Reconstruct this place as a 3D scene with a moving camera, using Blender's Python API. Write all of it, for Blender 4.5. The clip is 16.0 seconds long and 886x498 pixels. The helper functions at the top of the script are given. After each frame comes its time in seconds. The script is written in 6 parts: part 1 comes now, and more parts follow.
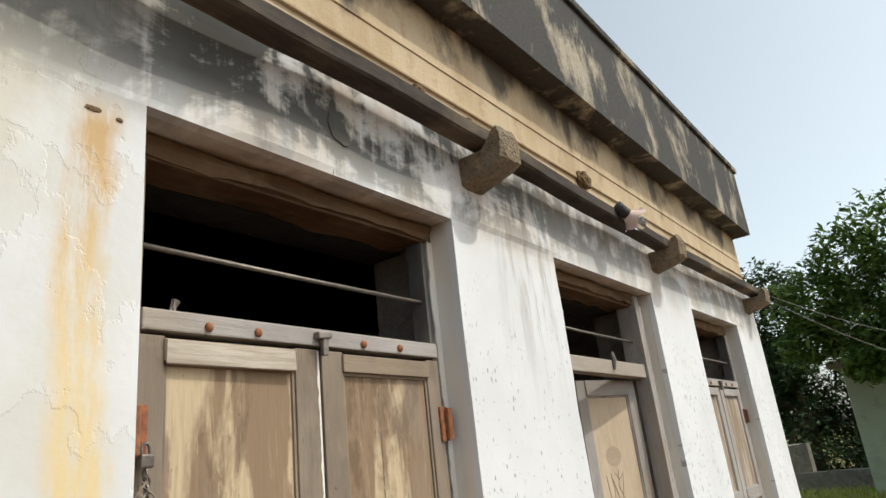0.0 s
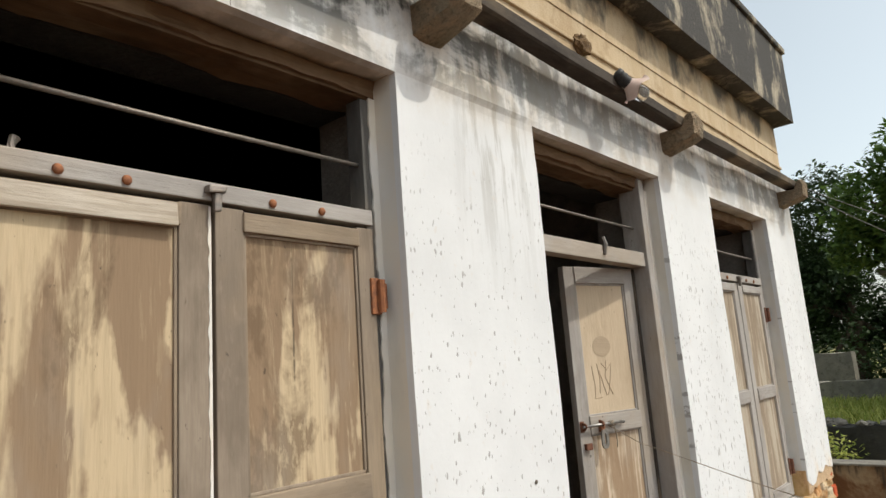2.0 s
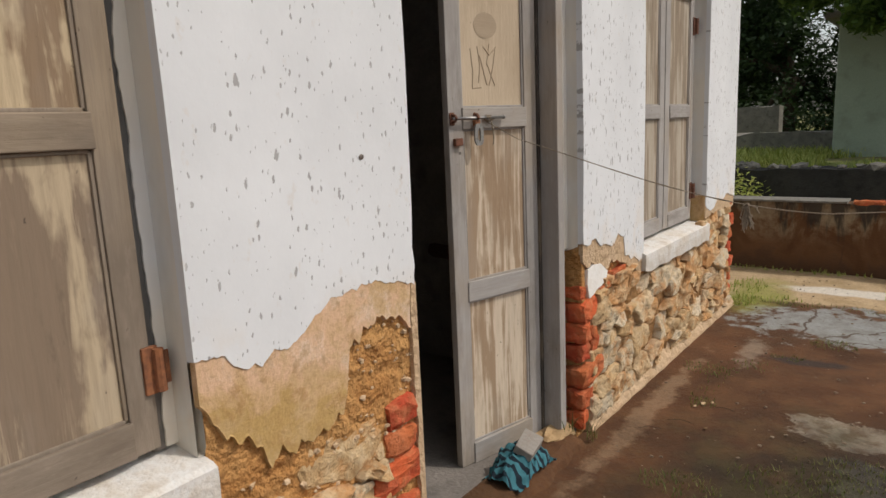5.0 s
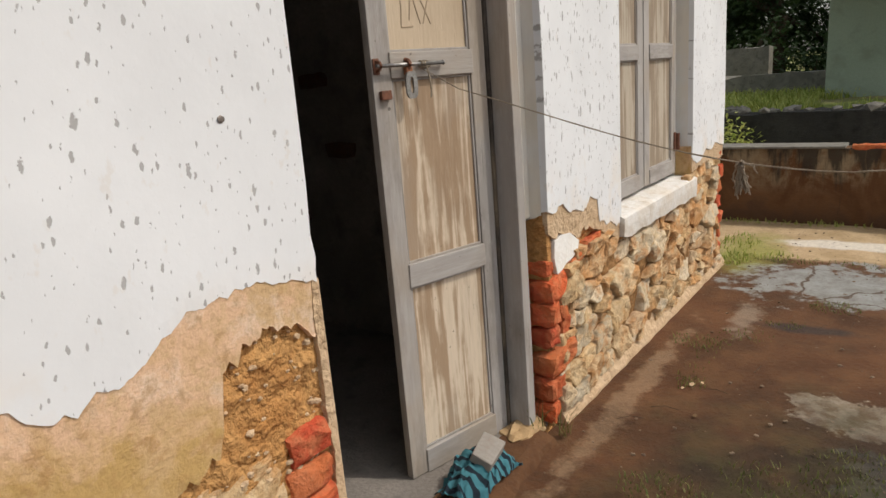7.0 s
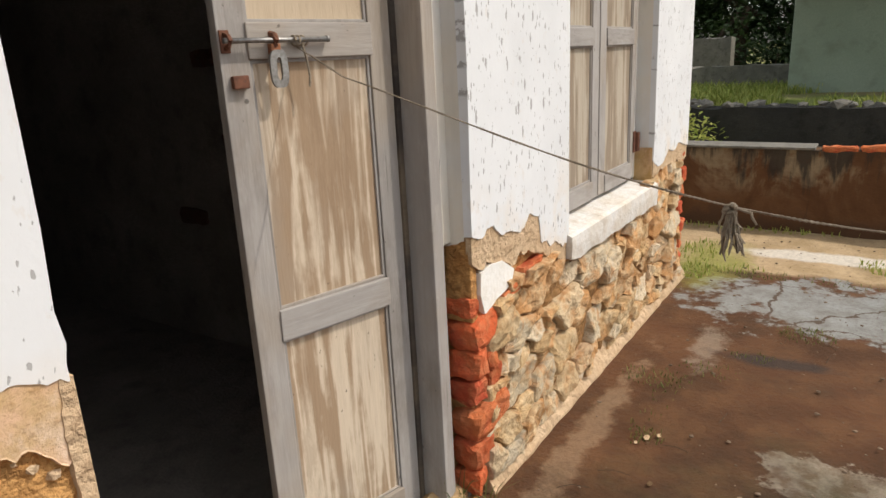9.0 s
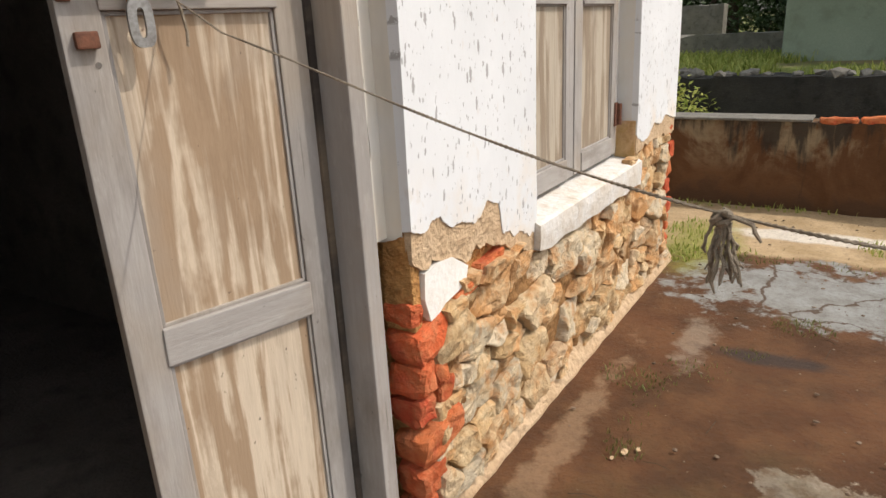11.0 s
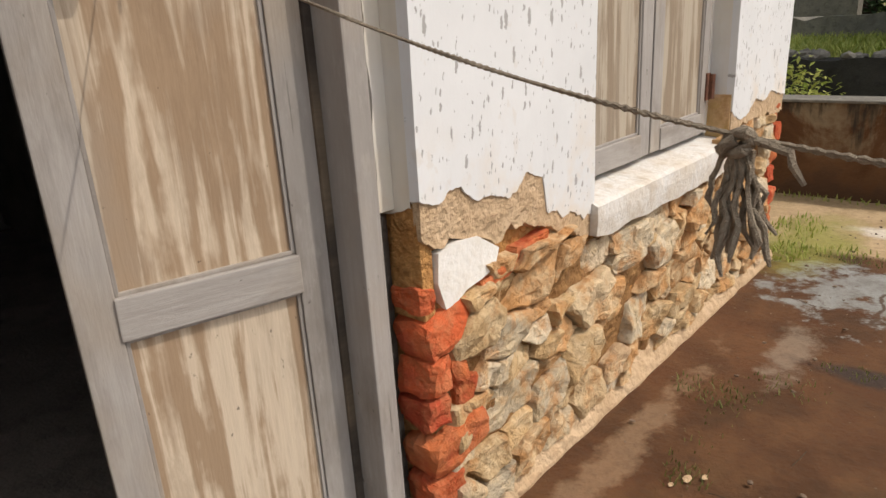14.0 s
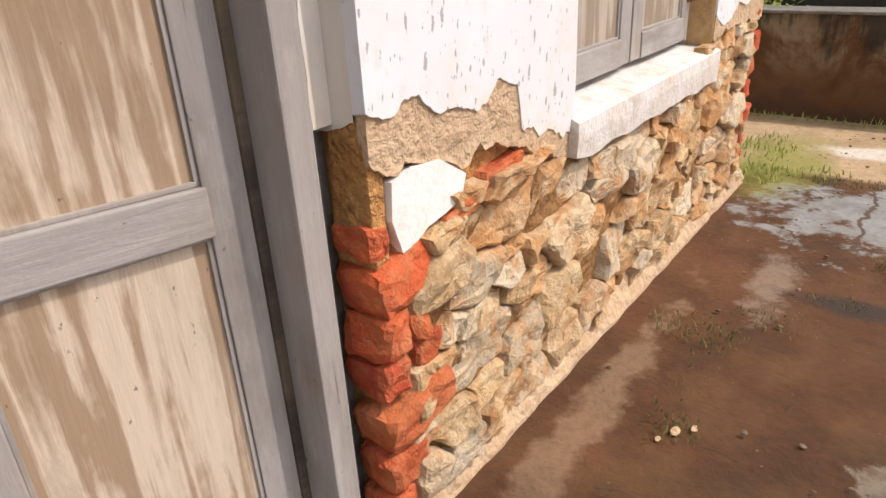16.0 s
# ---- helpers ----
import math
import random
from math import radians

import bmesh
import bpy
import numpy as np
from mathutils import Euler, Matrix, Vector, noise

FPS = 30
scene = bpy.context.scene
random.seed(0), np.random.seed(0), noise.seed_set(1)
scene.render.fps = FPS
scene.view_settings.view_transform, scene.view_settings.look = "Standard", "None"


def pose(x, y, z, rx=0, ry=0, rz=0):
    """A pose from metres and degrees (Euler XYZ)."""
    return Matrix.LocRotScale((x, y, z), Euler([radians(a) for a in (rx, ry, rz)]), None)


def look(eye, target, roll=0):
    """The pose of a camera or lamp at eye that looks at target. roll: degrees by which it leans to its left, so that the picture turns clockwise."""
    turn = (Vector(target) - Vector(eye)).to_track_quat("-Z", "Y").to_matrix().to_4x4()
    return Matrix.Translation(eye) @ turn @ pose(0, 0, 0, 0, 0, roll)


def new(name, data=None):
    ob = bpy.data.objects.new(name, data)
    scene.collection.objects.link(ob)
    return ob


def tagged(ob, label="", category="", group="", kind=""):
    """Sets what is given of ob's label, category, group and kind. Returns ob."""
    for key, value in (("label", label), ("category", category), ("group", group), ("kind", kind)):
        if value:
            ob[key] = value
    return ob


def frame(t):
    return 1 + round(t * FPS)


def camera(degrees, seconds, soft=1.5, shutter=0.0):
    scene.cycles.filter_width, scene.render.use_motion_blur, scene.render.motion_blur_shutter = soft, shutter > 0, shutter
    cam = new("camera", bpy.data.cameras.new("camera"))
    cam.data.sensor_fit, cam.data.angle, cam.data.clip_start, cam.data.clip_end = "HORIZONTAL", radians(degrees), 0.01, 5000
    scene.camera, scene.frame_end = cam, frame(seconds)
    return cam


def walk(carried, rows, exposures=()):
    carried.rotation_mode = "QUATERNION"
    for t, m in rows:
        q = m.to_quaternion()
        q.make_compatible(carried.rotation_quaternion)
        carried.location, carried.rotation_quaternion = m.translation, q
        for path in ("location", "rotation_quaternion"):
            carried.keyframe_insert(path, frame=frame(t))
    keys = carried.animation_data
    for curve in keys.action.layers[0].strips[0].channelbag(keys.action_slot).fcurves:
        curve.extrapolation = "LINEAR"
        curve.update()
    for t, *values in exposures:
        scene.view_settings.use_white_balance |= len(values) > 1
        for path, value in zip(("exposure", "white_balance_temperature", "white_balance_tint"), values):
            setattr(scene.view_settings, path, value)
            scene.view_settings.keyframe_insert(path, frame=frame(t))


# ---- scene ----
cam = camera(67.1, 16.0)
METRES, EYE, TILT, LEAN, TURN = 3.25, 1.745, 0.0, 0.0, 35.5
ROWS = [
    (0.0, 0.0, 0.0, 0.0, 1.99, 18.23, 6.07),
    (0.5, 0.0242, 0.0181, -0.0056, 4.49, 16.47, 5.17),
    (1.0, 0.0634, 0.0399, -0.0086, 6.31, 14.87, 4.33),
    (1.5, 0.0874, 0.0615, -0.0168, 6.58, 12.17, 3.63),
    (2.0, 0.0949, 0.0823, -0.027, 6.12, 10.38, 4.12),
    (2.5, 0.0939, 0.1244, -0.0394, 6.15, 6.83, 4.71),
    (3.0, 0.1035, 0.1576, -0.0577, 4.45, 2.08, 4.64),
    (3.5, 0.132, 0.1833, -0.0786, 6.77, 1.1, -0.13),
    (4.0, 0.1632, 0.196, -0.092, 8.68, 0.17, -0.61),
    (4.5, 0.1775, 0.2124, -0.1074, 5.45, -4.64, -0.07),
    (5.0, 0.1819, 0.2434, -0.1176, 1.38, -10.49, 2.51),
    (7.5, 0.243, 0.4231, -0.127, -0.34, -14.42, 4.9),
    (8.0, 0.2499, 0.4742, -0.1264, -3.09, -15.08, 2.67),
    (10.5, 0.3313, 0.6149, -0.1359, -2.3, -17.61, 2.89),
    (11.0, 0.3348, 0.638, -0.14, -3.63, -18.29, 2.89),
    (11.5, 0.3556, 0.663, -0.1457, -0.36, -19.37, 3.35),
    (12.0, 0.3864, 0.6832, -0.1544, 2.28, -17.88, 1.21),
    (12.5, 0.3994, 0.6894, -0.163, 4.75, -17.46, 4.28),
    (13.0, 0.3984, 0.6922, -0.1689, 5.06, -17.38, 3.04),
    (13.5, 0.3944, 0.692, -0.1678, 6.04, -15.94, 3.28),
    (14.0, 0.3888, 0.7072, -0.176, 5.3, -18.52, 3.21),
    (14.5, 0.3787, 0.7293, -0.1829, 4.31, -21.64, 3.23),
    (15.0, 0.3741, 0.754, -0.1947, 0.38, -25.25, 2.46),
    (15.5, 0.3723, 0.7712, -0.1952, -0.76, -23.64, 2.3),
    (16.0, 0.3757, 0.7923, -0.2041, 0.74, -25.04, 2.57),
]
walk(cam, [(t, pose(0, 0, EYE, TILT, LEAN, TURN) @ pose(METRES * x, METRES * y, METRES * z, 90 + pitch, roll, yaw)) for t, x, y, z, yaw, pitch, roll in ROWS],
     [(0.0, -0.14, 6500, 6), (1.5, -0.14, 6650, 7), (2.5, -0.27, 6600, 6), (3.5, -0.57, 6500, 7), (4.0, -0.69, 6600, 7.5), (4.5, -0.73, 6650, 9), (5.0, -0.63, 6650, 11), (7.5, -0.39, 6700, 10), (8.0, -0.33, 6700, 10), (11.0, -0.11, 6700, 11), (12.5, -0.22, 6600, 10), (13.5, -0.24, 6700, 11), (14.3, -0.36, 6950, 13), (15.0, -0.04, 6800, 15), (16.0, 0.0, 6700, 18)])

# ---- world, sun, exposure ----
world = bpy.data.worlds.new("sky")
scene.world = world
world.use_nodes = True
wn = world.node_tree
sky = wn.nodes.new("ShaderNodeTexSky")
sky.sky_type = 'NISHITA'
sky.sun_disc = False
SUN = Vector((1.0, 0.48, 1.46)).normalized()
sky.sun_elevation = math.asin(SUN.z)
sky.sun_rotation = math.atan2(SUN.x, SUN.y)
sky.dust_density = 2.5
sky.air_density = 1.0
haze = wn.nodes.new("ShaderNodeHueSaturation")
haze.inputs["Saturation"].default_value, haze.inputs["Value"].default_value = 0.44, 1.5
haze.inputs["Hue"].default_value = 0.48
wn.links.new(sky.outputs[0], haze.inputs["Color"])
wn.links.new(haze.outputs[0], wn.nodes["Background"].inputs[0])
wn.nodes["Background"].inputs[1].default_value = 0.15
sun_data = bpy.data.lights.new("sun", 'SUN')
sun_data.energy, sun_data.angle, sun_data.color = 2.75, radians(0.6), (1.0, 0.955, 0.88)
sun = new("sun", sun_data)
sun.matrix_world = look(SUN * 30, (0, 0, 0))

# ---- the plan, in metres ----
FX = -1.166            # face of the front plaster
CX = FX - 0.03         # face of the masonry behind it
BX = FX - 0.36         # inner face of the front wall
Y0, Y1 = -3.2, 5.93    # ends of the building
HEAD = 2.52            # head of the openings
BAND = 2.85            # top of the white wall
SOFFIT = 3.36          # underside of the cornice
OPEN = [(0.643, 1.70, 0.70), (2.41, 3.505, 0.0), (4.19, 5.245, 0.70)]


# ---- building blocks ----
def box(bm, x0, x1, y0, y1, z0, z1, bevel=0.0, jitter=0.0, rng=random):
    made = bmesh.ops.create_cube(bm, size=1.0)["verts"]
    for v in made:
        v.co = Vector(((x0 + x1) / 2 + v.co.x * (x1 - x0), (y0 + y1) / 2 + v.co.y * (y1 - y0), (z0 + z1) / 2 + v.co.z * (z1 - z0)))
        if jitter:
            v.co += Vector([rng.uniform(-jitter, jitter) for _ in range(3)])
    if bevel:
        edges = list({e for v in made for e in v.link_edges})
        bmesh.ops.bevel(bm, geom=edges, offset=bevel, segments=2, affect='EDGES', profile=0.6)
    return made


def tube(bm, points, radius, sides=7, wobble=0.0, rng=random):
    """A round bar that follows the points; radius may be a list."""
    rings = []
    for i, p in enumerate(points):
        p = Vector(p)
        a, b = Vector(points[max(0, i - 1)]), Vector(points[min(len(points) - 1, i + 1)])
        d = (b - a).normalized()
        side = d.cross(Vector((0.31, 0.17, 0.93))).normalized()
        up = side.cross(d)
        r = radius[i] if isinstance(radius, (list, tuple)) else radius
        rings.append([bm.verts.new(p + (side * math.cos(k * 6.28319 / sides) + up * math.sin(k * 6.28319 / sides)) * r * (1 + rng.uniform(-wobble, wobble))) for k in range(sides)])
    for a, b in zip(rings, rings[1:]):
        for k in range(sides):
            bm.faces.new((a[k], a[(k + 1) % sides], b[(k + 1) % sides], b[k]))
    bm.faces.new(rings[0][::-1])
    bm.faces.new(rings[-1])


def part(name, bm, material, parent=None, label="", smooth=False, m=None):
    """Links a bmesh as one mesh object, under parent if one is given."""
    bmesh.ops.recalc_face_normals(bm, faces=bm.faces)
    me = bpy.data.meshes.new(name)
    bm.to_mesh(me)
    bm.free()
    me.materials.append(material)
    if smooth:
        me.polygons.foreach_set("use_smooth", [True] * len(me.polygons))
    ob = new(name, me)
    if m is not None:
        ob.matrix_basis = m
    if parent:
        ob.parent = parent
    if label:
        tagged(ob, label)
    return ob


def box_part(name, material, parent, x0, x1, y0, y1, z0, z1, bevel=0.003, jitter=0.0, label="", m=None):
    bm = bmesh.new()
    box(bm, x0, x1, y0, y1, z0, z1, bevel, jitter)
    return part(name, bm, material, parent, label, m=m)


def thing(name, x, y, z, label, category, group="", kind="", rz=0):
    ob = new(name)
    ob.empty_display_size = 0.1
    ob.matrix_basis = pose(x, y, z, 0, 0, rz)
    return tagged(ob, label, category, group, kind)


def from_data(name, verts, faces, material, parent=None, label="", smooth=False):
    me = bpy.data.meshes.new(name)
    me.from_pydata(verts, [], faces)
    me.materials.append(material)
    me.update()
    if smooth:
        me.polygons.foreach_set("use_smooth", [True] * len(me.polygons))
    ob = new(name, me)
    if parent:
        ob.parent = parent
    if label:
        tagged(ob, label)
    return ob


# ---- materials ----
class Shade:
    """A small wrapper to write node materials in few lines."""

    def __init__(self, name, rough=0.85, metal=0.0, spec=0.3):
        self.m = bpy.data.materials.new(name)
        self.m.use_nodes = True
        self.t = self.m.node_tree
        self.b = self.t.nodes["Principled BSDF"]
        self.b.inputs["Roughness"].default_value = rough
        self.b.inputs["Metallic"].default_value = metal
        self.b.inputs["Specular IOR Level"].default_value = spec

    def node(self, kind, **sets):
        n = self.t.nodes.new(kind)
        for k, v in sets.items():
            if k == "operation":
                n.operation = v
            elif k == "blend_type":
                n.blend_type = v
        return n

    def put(self, value, socket):
        if isinstance(value, (int, float)):
            socket.default_value = value
        elif isinstance(value, (tuple, list)):
            socket.default_value = (*value, 1.0) if len(value) == 3 and len(socket.default_value) == 4 else value
        else:
            self.t.links.new(value, socket)

    def place(self, scale=(1, 1, 1), local=False, shift=None):
        if local:
            v = self.node("ShaderNodeTexCoord").outputs["Object"]
        else:
            v = self.node("ShaderNodeNewGeometry").outputs["Position"]
        mp = self.node("ShaderNodeMapping")
        self.t.links.new(v, mp.inputs[0])
        mp.inputs["Scale"].default_value = scale
        if local:
            r = self.node("ShaderNodeObjectInfo").outputs["Random"]
            k = self.math('MULTIPLY', r, 37.0)
            c = self.node("ShaderNodeCombineXYZ")
            for i in range(3):
                self.t.links.new(k, c.inputs[i])
            self.t.links.new(c.outputs[0], mp.inputs["Location"])
        elif shift:
            mp.inputs["Location"].default_value = shift
        return mp.outputs[0]

    def noise(self, scale, where, detail=4.0, rough=0.6, distort=0.0):
        n = self.node("ShaderNodeTexNoise")
        self.t.links.new(where, n.inputs["Vector"])
        n.inputs["Scale"].default_value, n.inputs["Detail"].default_value = scale, detail
        n.inputs["Roughness"].default_value, n.inputs["Distortion"].default_value = rough, distort
        return n.outputs["Fac"]

    def cells(self, scale, where, feature='F1', out="Distance"):
        n = self.node("ShaderNodeTexVoronoi")
        n.feature = feature
        self.t.links.new(where, n.inputs["Vector"])
        n.inputs["Scale"].default_value = scale
        return n.outputs[out]

    def plane(self, sy, sz, shift=(0, 0), warp=None):
        """The wall's own plane: across and up."""
        c = self.node("ShaderNodeCombineXYZ")
        for i, (v, k, o) in enumerate(((self.axis(1), sy, shift[0]), (self.axis(2), sz, shift[1]))):
            v = self.math('ADD', self.math('MULTIPLY', v, k), o)
            if warp is not None:
                v = self.math('ADD', v, warp)
            self.t.links.new(v, c.inputs[i])
        return c.outputs[0]

    def spots(self, where):
        n = self.node("ShaderNodeTexVoronoi")
        n.voronoi_dimensions = '2D'
        self.t.links.new(where, n.inputs["Vector"])
        n.inputs["Scale"].default_value = 1.0
        s = self.node("ShaderNodeSeparateColor")
        self.t.links.new(n.outputs["Color"], s.inputs[0])
        return n.outputs["Distance"], s.outputs[0], s.outputs[1]

    def oval(self, cx, cy, rx, ry, ragged, k=1.0, soft=0.08):
        """A ragged patch on the ground."""
        v = self.node("ShaderNodeVectorMath", operation='SUBTRACT')
        self.t.links.new(self.node("ShaderNodeNewGeometry").outputs["Position"], v.inputs[0])
        v.inputs[1].default_value = (cx, cy, 0)
        w = self.node("ShaderNodeVectorMath", operation='MULTIPLY')
        self.t.links.new(v.outputs[0], w.inputs[0])
        w.inputs[1].default_value = (1 / rx, 1 / ry, 0)
        d = self.node("ShaderNodeVectorMath", operation='LENGTH')
        self.t.links.new(w.outputs[0], d.inputs[0])
        n = self.noise(k, self.place(shift=(cx * 3, cy * 2, 0)), 6, 0.68)
        e = self.math('ADD', d.outputs["Value"], self.math('MULTIPLY', self.math('SUBTRACT', n, 0.5), ragged))
        return self.step(e, 1 + soft, 1 - soft)

    def step(self, value, a, b, lo=0.0, hi=1.0):
        n = self.node("ShaderNodeMapRange")
        self.put(value, n.inputs[0])
        for i, v in enumerate((a, b, lo, hi)):
            n.inputs[i + 1].default_value = v
        return n.outputs[0]

    def math(self, op, a, b=0.0):
        n = self.node("ShaderNodeMath", operation=op)
        self.put(a, n.inputs[0])
        self.put(b, n.inputs[1])
        return n.outputs[0]

    def mix(self, f, a, b, how='MIX'):
        n = self.node("ShaderNodeMixRGB", blend_type=how)
        for v, s in zip((f, a, b), n.inputs):
            self.put(v, s)
        return n.outputs[0]

    def axis(self, i, local=False):
        v = self.node("ShaderNodeTexCoord").outputs["Object"] if local else self.node("ShaderNodeNewGeometry").outputs["Position"]
        s = self.node("ShaderNodeSeparateXYZ")
        self.t.links.new(v, s.inputs[0])
        return s.outputs[i]

    def random(self):
        return self.node("ShaderNodeObjectInfo").outputs["Random"]

    def done(self, colour, height=None, strength=0.4, distance=0.01, rough=None):
        self.put(colour, self.b.inputs["Base Color"])
        if height is not None:
            n = self.node("ShaderNodeBump")
            n.inputs["Strength"].default_value, n.inputs["Distance"].default_value = strength, distance
            self.put(height, n.inputs["Height"])
            self.t.links.new(n.outputs[0], self.b.inputs["Normal"])
        if rough is not None:
            self.put(rough, self.b.inputs["Roughness"])
        return self.m


def mat_plaster(name="whitewash", hacked=True):
    s = Shade(name, 0.9, spec=0.2)
    p = s.place()
    y, z = s.axis(1), s.axis(2)
    cloud = s.noise(2.2, p, 5)
    grain = s.noise(60, p, 4)
    col = s.mix(s.step(cloud, 0.35, 0.7), (0.76, 0.765, 0.765), (0.67, 0.675, 0.675))
    # reveals: yellowish stains, plus warm ground-bounced light mixed into the colour
    if not hacked:
        col = s.mix(s.step(s.noise(3.0, s.place(shift=(1, 1, 1)), 5), 0.35, 0.6, 0.25, 0.8), col, (0.76, 0.69, 0.57))
        col = s.mix(s.step(s.noise(4.0, s.place((1, 1, 0.3), shift=(7, 1, 1)), 5), 0.46, 0.66, 0.0, 0.6), col, (0.50, 0.47, 0.41))
    # layers of old limewash that flaked off before the first window
    flake = s.noise(4.2, s.place((1, 1, 0.8), shift=(3, 3, 1)), 7, 0.62, 0.3)
    bare = s.math('MULTIPLY', s.step(flake, 0.50, 0.515), s.step(y, 0.75, 0.6))
    col = s.mix(s.math('MULTIPLY', bare, 0.4), col, (0.62, 0.61, 0.57))
    dirt = s.math('MULTIPLY', s.step(y, 0.66, 0.5), s.step(s.noise(2.6, s.place(shift=(9, 4, 1)), 6, 0.6), 0.42, 0.62, 0.1, 0.6))
    col = s.mix(dirt, col, (0.58, 0.53, 0.40))
    # rust-yellow run beside the first window, brown at its head
    sway = s.math('MULTIPLY', s.math('SUBTRACT', s.noise(3.2, s.place((1, 1, 0.8)), 5, 0.6), 0.5), 0.17)
    off = s.math('ABSOLUTE', s.math('SUBTRACT', s.math('ADD', y, sway), 0.535))
    run = s.math('MULTIPLY', s.step(off, 0.062, 0.028), s.step(z, 2.53, 2.44))
    run = s.math('MULTIPLY', run, s.step(s.noise(9.0, s.place((1, 2.2, 0.4), shift=(5, 5, 5)), 6, 0.7), 0.36, 0.54, 0.15, 1.0))
    col = s.mix(s.math('MULTIPLY', run, 0.92), col, s.mix(s.step(z, 2.0, 2.4), (0.74, 0.58, 0.31), (0.55, 0.36, 0.16)))
    # grey water runs under the first stone bracket
    wash = s.noise(9.0, s.place((1, 3.5, 0.35), shift=(3, 1, 7)), 5, 0.6)
    reach = s.math('MULTIPLY', s.step(s.math('ABSOLUTE', s.math('SUBTRACT', y, 2.17)), 0.10, 0.26, 1, 0), s.step(z, 1.85, 2.50))
    col = s.mix(s.math('MULTIPLY', reach, s.step(wash, 0.48, 0.60, 0, 0.6)), col, (0.32, 0.30, 0.26))
    warm = s.math('MULTIPLY', s.step(z, 2.40, 2.56), s.step(s.noise(3.4, s.place((1, 1.2, 0.8), shift=(5, 7, 2)), 6, 0.65), 0.40, 0.60, 0.05, 0.6))
    col = s.mix(warm, col, (0.50, 0.40, 0.28))
    # mildew along the head of the wall: blots, and drips that hang from them
    blot = s.noise(2.6, s.place((1, 0.9, 1.5), shift=(1, 5, 2)), 9, 0.66, 0.4)
    drip = s.noise(7.0, s.place((1, 2.4, 0.2), shift=(8, 2, 0)), 5, 0.62)
    both = s.math('ADD', s.math('MULTIPLY', blot, 0.76), s.math('MULTIPLY', drip, 0.24))
    high = s.math('MULTIPLY', s.step(z, 2.47, 2.66), s.step(y, 1.7, 2.7, 1.0, 0.5))
    col = s.mix(s.math('MULTIPLY', high, s.step(both, 0.42, 0.52, 0, 0.6)), col, (0.27, 0.265, 0.245))
    col = s.mix(s.math('MULTIPLY', high, s.step(both, 0.465, 0.525, 0, 0.92)), col, (0.062, 0.063, 0.057))
    grey = s.math('MULTIPLY', s.math('MULTIPLY', s.step(z, 2.40, 2.66), s.step(y, 0.75, 0.60)), s.step(s.noise(3.6, s.place((1, 1, 0.7), shift=(2, 9, 4)), 6, 0.7), 0.40, 0.58, 0.2, 0.8))
    col = s.mix(grey, col, (0.24, 0.235, 0.215))
    lower = s.step(s.noise(5, p, 5, 0.6), 0.45, 0.62)
    tanned = s.math('MULTIPLY', s.step(z, 1.02, 0.80), lower)
    col = s.mix(s.math('MULTIPLY', tanned, 0.5), col, (0.72, 0.56, 0.38))
    # hack marks: small upright pits
    def pits(sy, sz, size, share, shift):
        wob = s.math('MULTIPLY', s.math('SUBTRACT', s.noise(90, p, 3), 0.5), 0.6)
        d, pick, big = s.spots(s.plane(sy, sz, shift, wob))
        reach = s.math('MULTIPLY', s.math('MULTIPLY', s.math('ADD', s.math('POWER', big, 3.0), 0.35), size), s.step(pick, share, share - 0.01))
        return s.step(s.math('SUBTRACT', d, reach), 0.02, -0.05)
    hack = s.math('MAXIMUM', pits(44, 19, 0.19, 0.13, (0, 0)), pits(72, 34, 0.23, 0.24, (4.3, 9.1)))
    hack = s.math('MAXIMUM', hack, s.math('MULTIPLY', pits(46, 15, 0.23, 0.34, (2.1, 5.3)), s.step(y, 3.3, 3.5)))
    where = s.math('MULTIPLY', s.step(y, 1.5, 1.75), s.step(z, 2.42, 2.0))
    hack = s.math('MULTIPLY', hack, where if hacked else 0.0)
    col = s.mix(s.math('MULTIPLY', hack, 0.9), col, s.mix(cloud, (0.30, 0.29, 0.275), (0.46, 0.445, 0.43)))
    scuff = s.math('MULTIPLY', s.step(s.noise(26.0, s.place((1, 1, 0.6)), 4), 0.64, 0.70, 0, 0.35), s.step(y, 1.0, 1.7, 0.3, 1.0))
    col = s.mix(scuff, col, (0.66, 0.60, 0.53))
    h = s.math('ADD', s.math('MULTIPLY', grain, 0.12), s.math('ADD', s.math('MULTIPLY', cloud, 0.8), s.math('MULTIPLY', hack, -0.7)))
    h = s.math('SUBTRACT', h, s.math('MULTIPLY', bare, 0.3))
    return s.done(col, h, 0.35, 0.010)


def mat_patches(name, base, other, dark, scale, rough=0.9, bump=0.6, dist=0.015, fine=70.0):
    s = Shade(name, rough, spec=0.2)
    p = s.place()
    a, b, c = s.noise(scale, p, 6, 0.65), s.noise(scale * 3.7, p, 5), s.noise(fine, p, 4)
    col = s.mix(s.step(a, 0.38, 0.62), base, other)
    col = s.mix(s.step(b, 0.52, 0.72, 0, 0.75), col, dark)
    col = s.mix(s.step(c, 0.35, 0.7, 0.0, 0.35), col, dark)
    h = s.math('ADD', b, s.math('MULTIPLY', c, 0.6))
    return s.done(col, h, bump, dist)


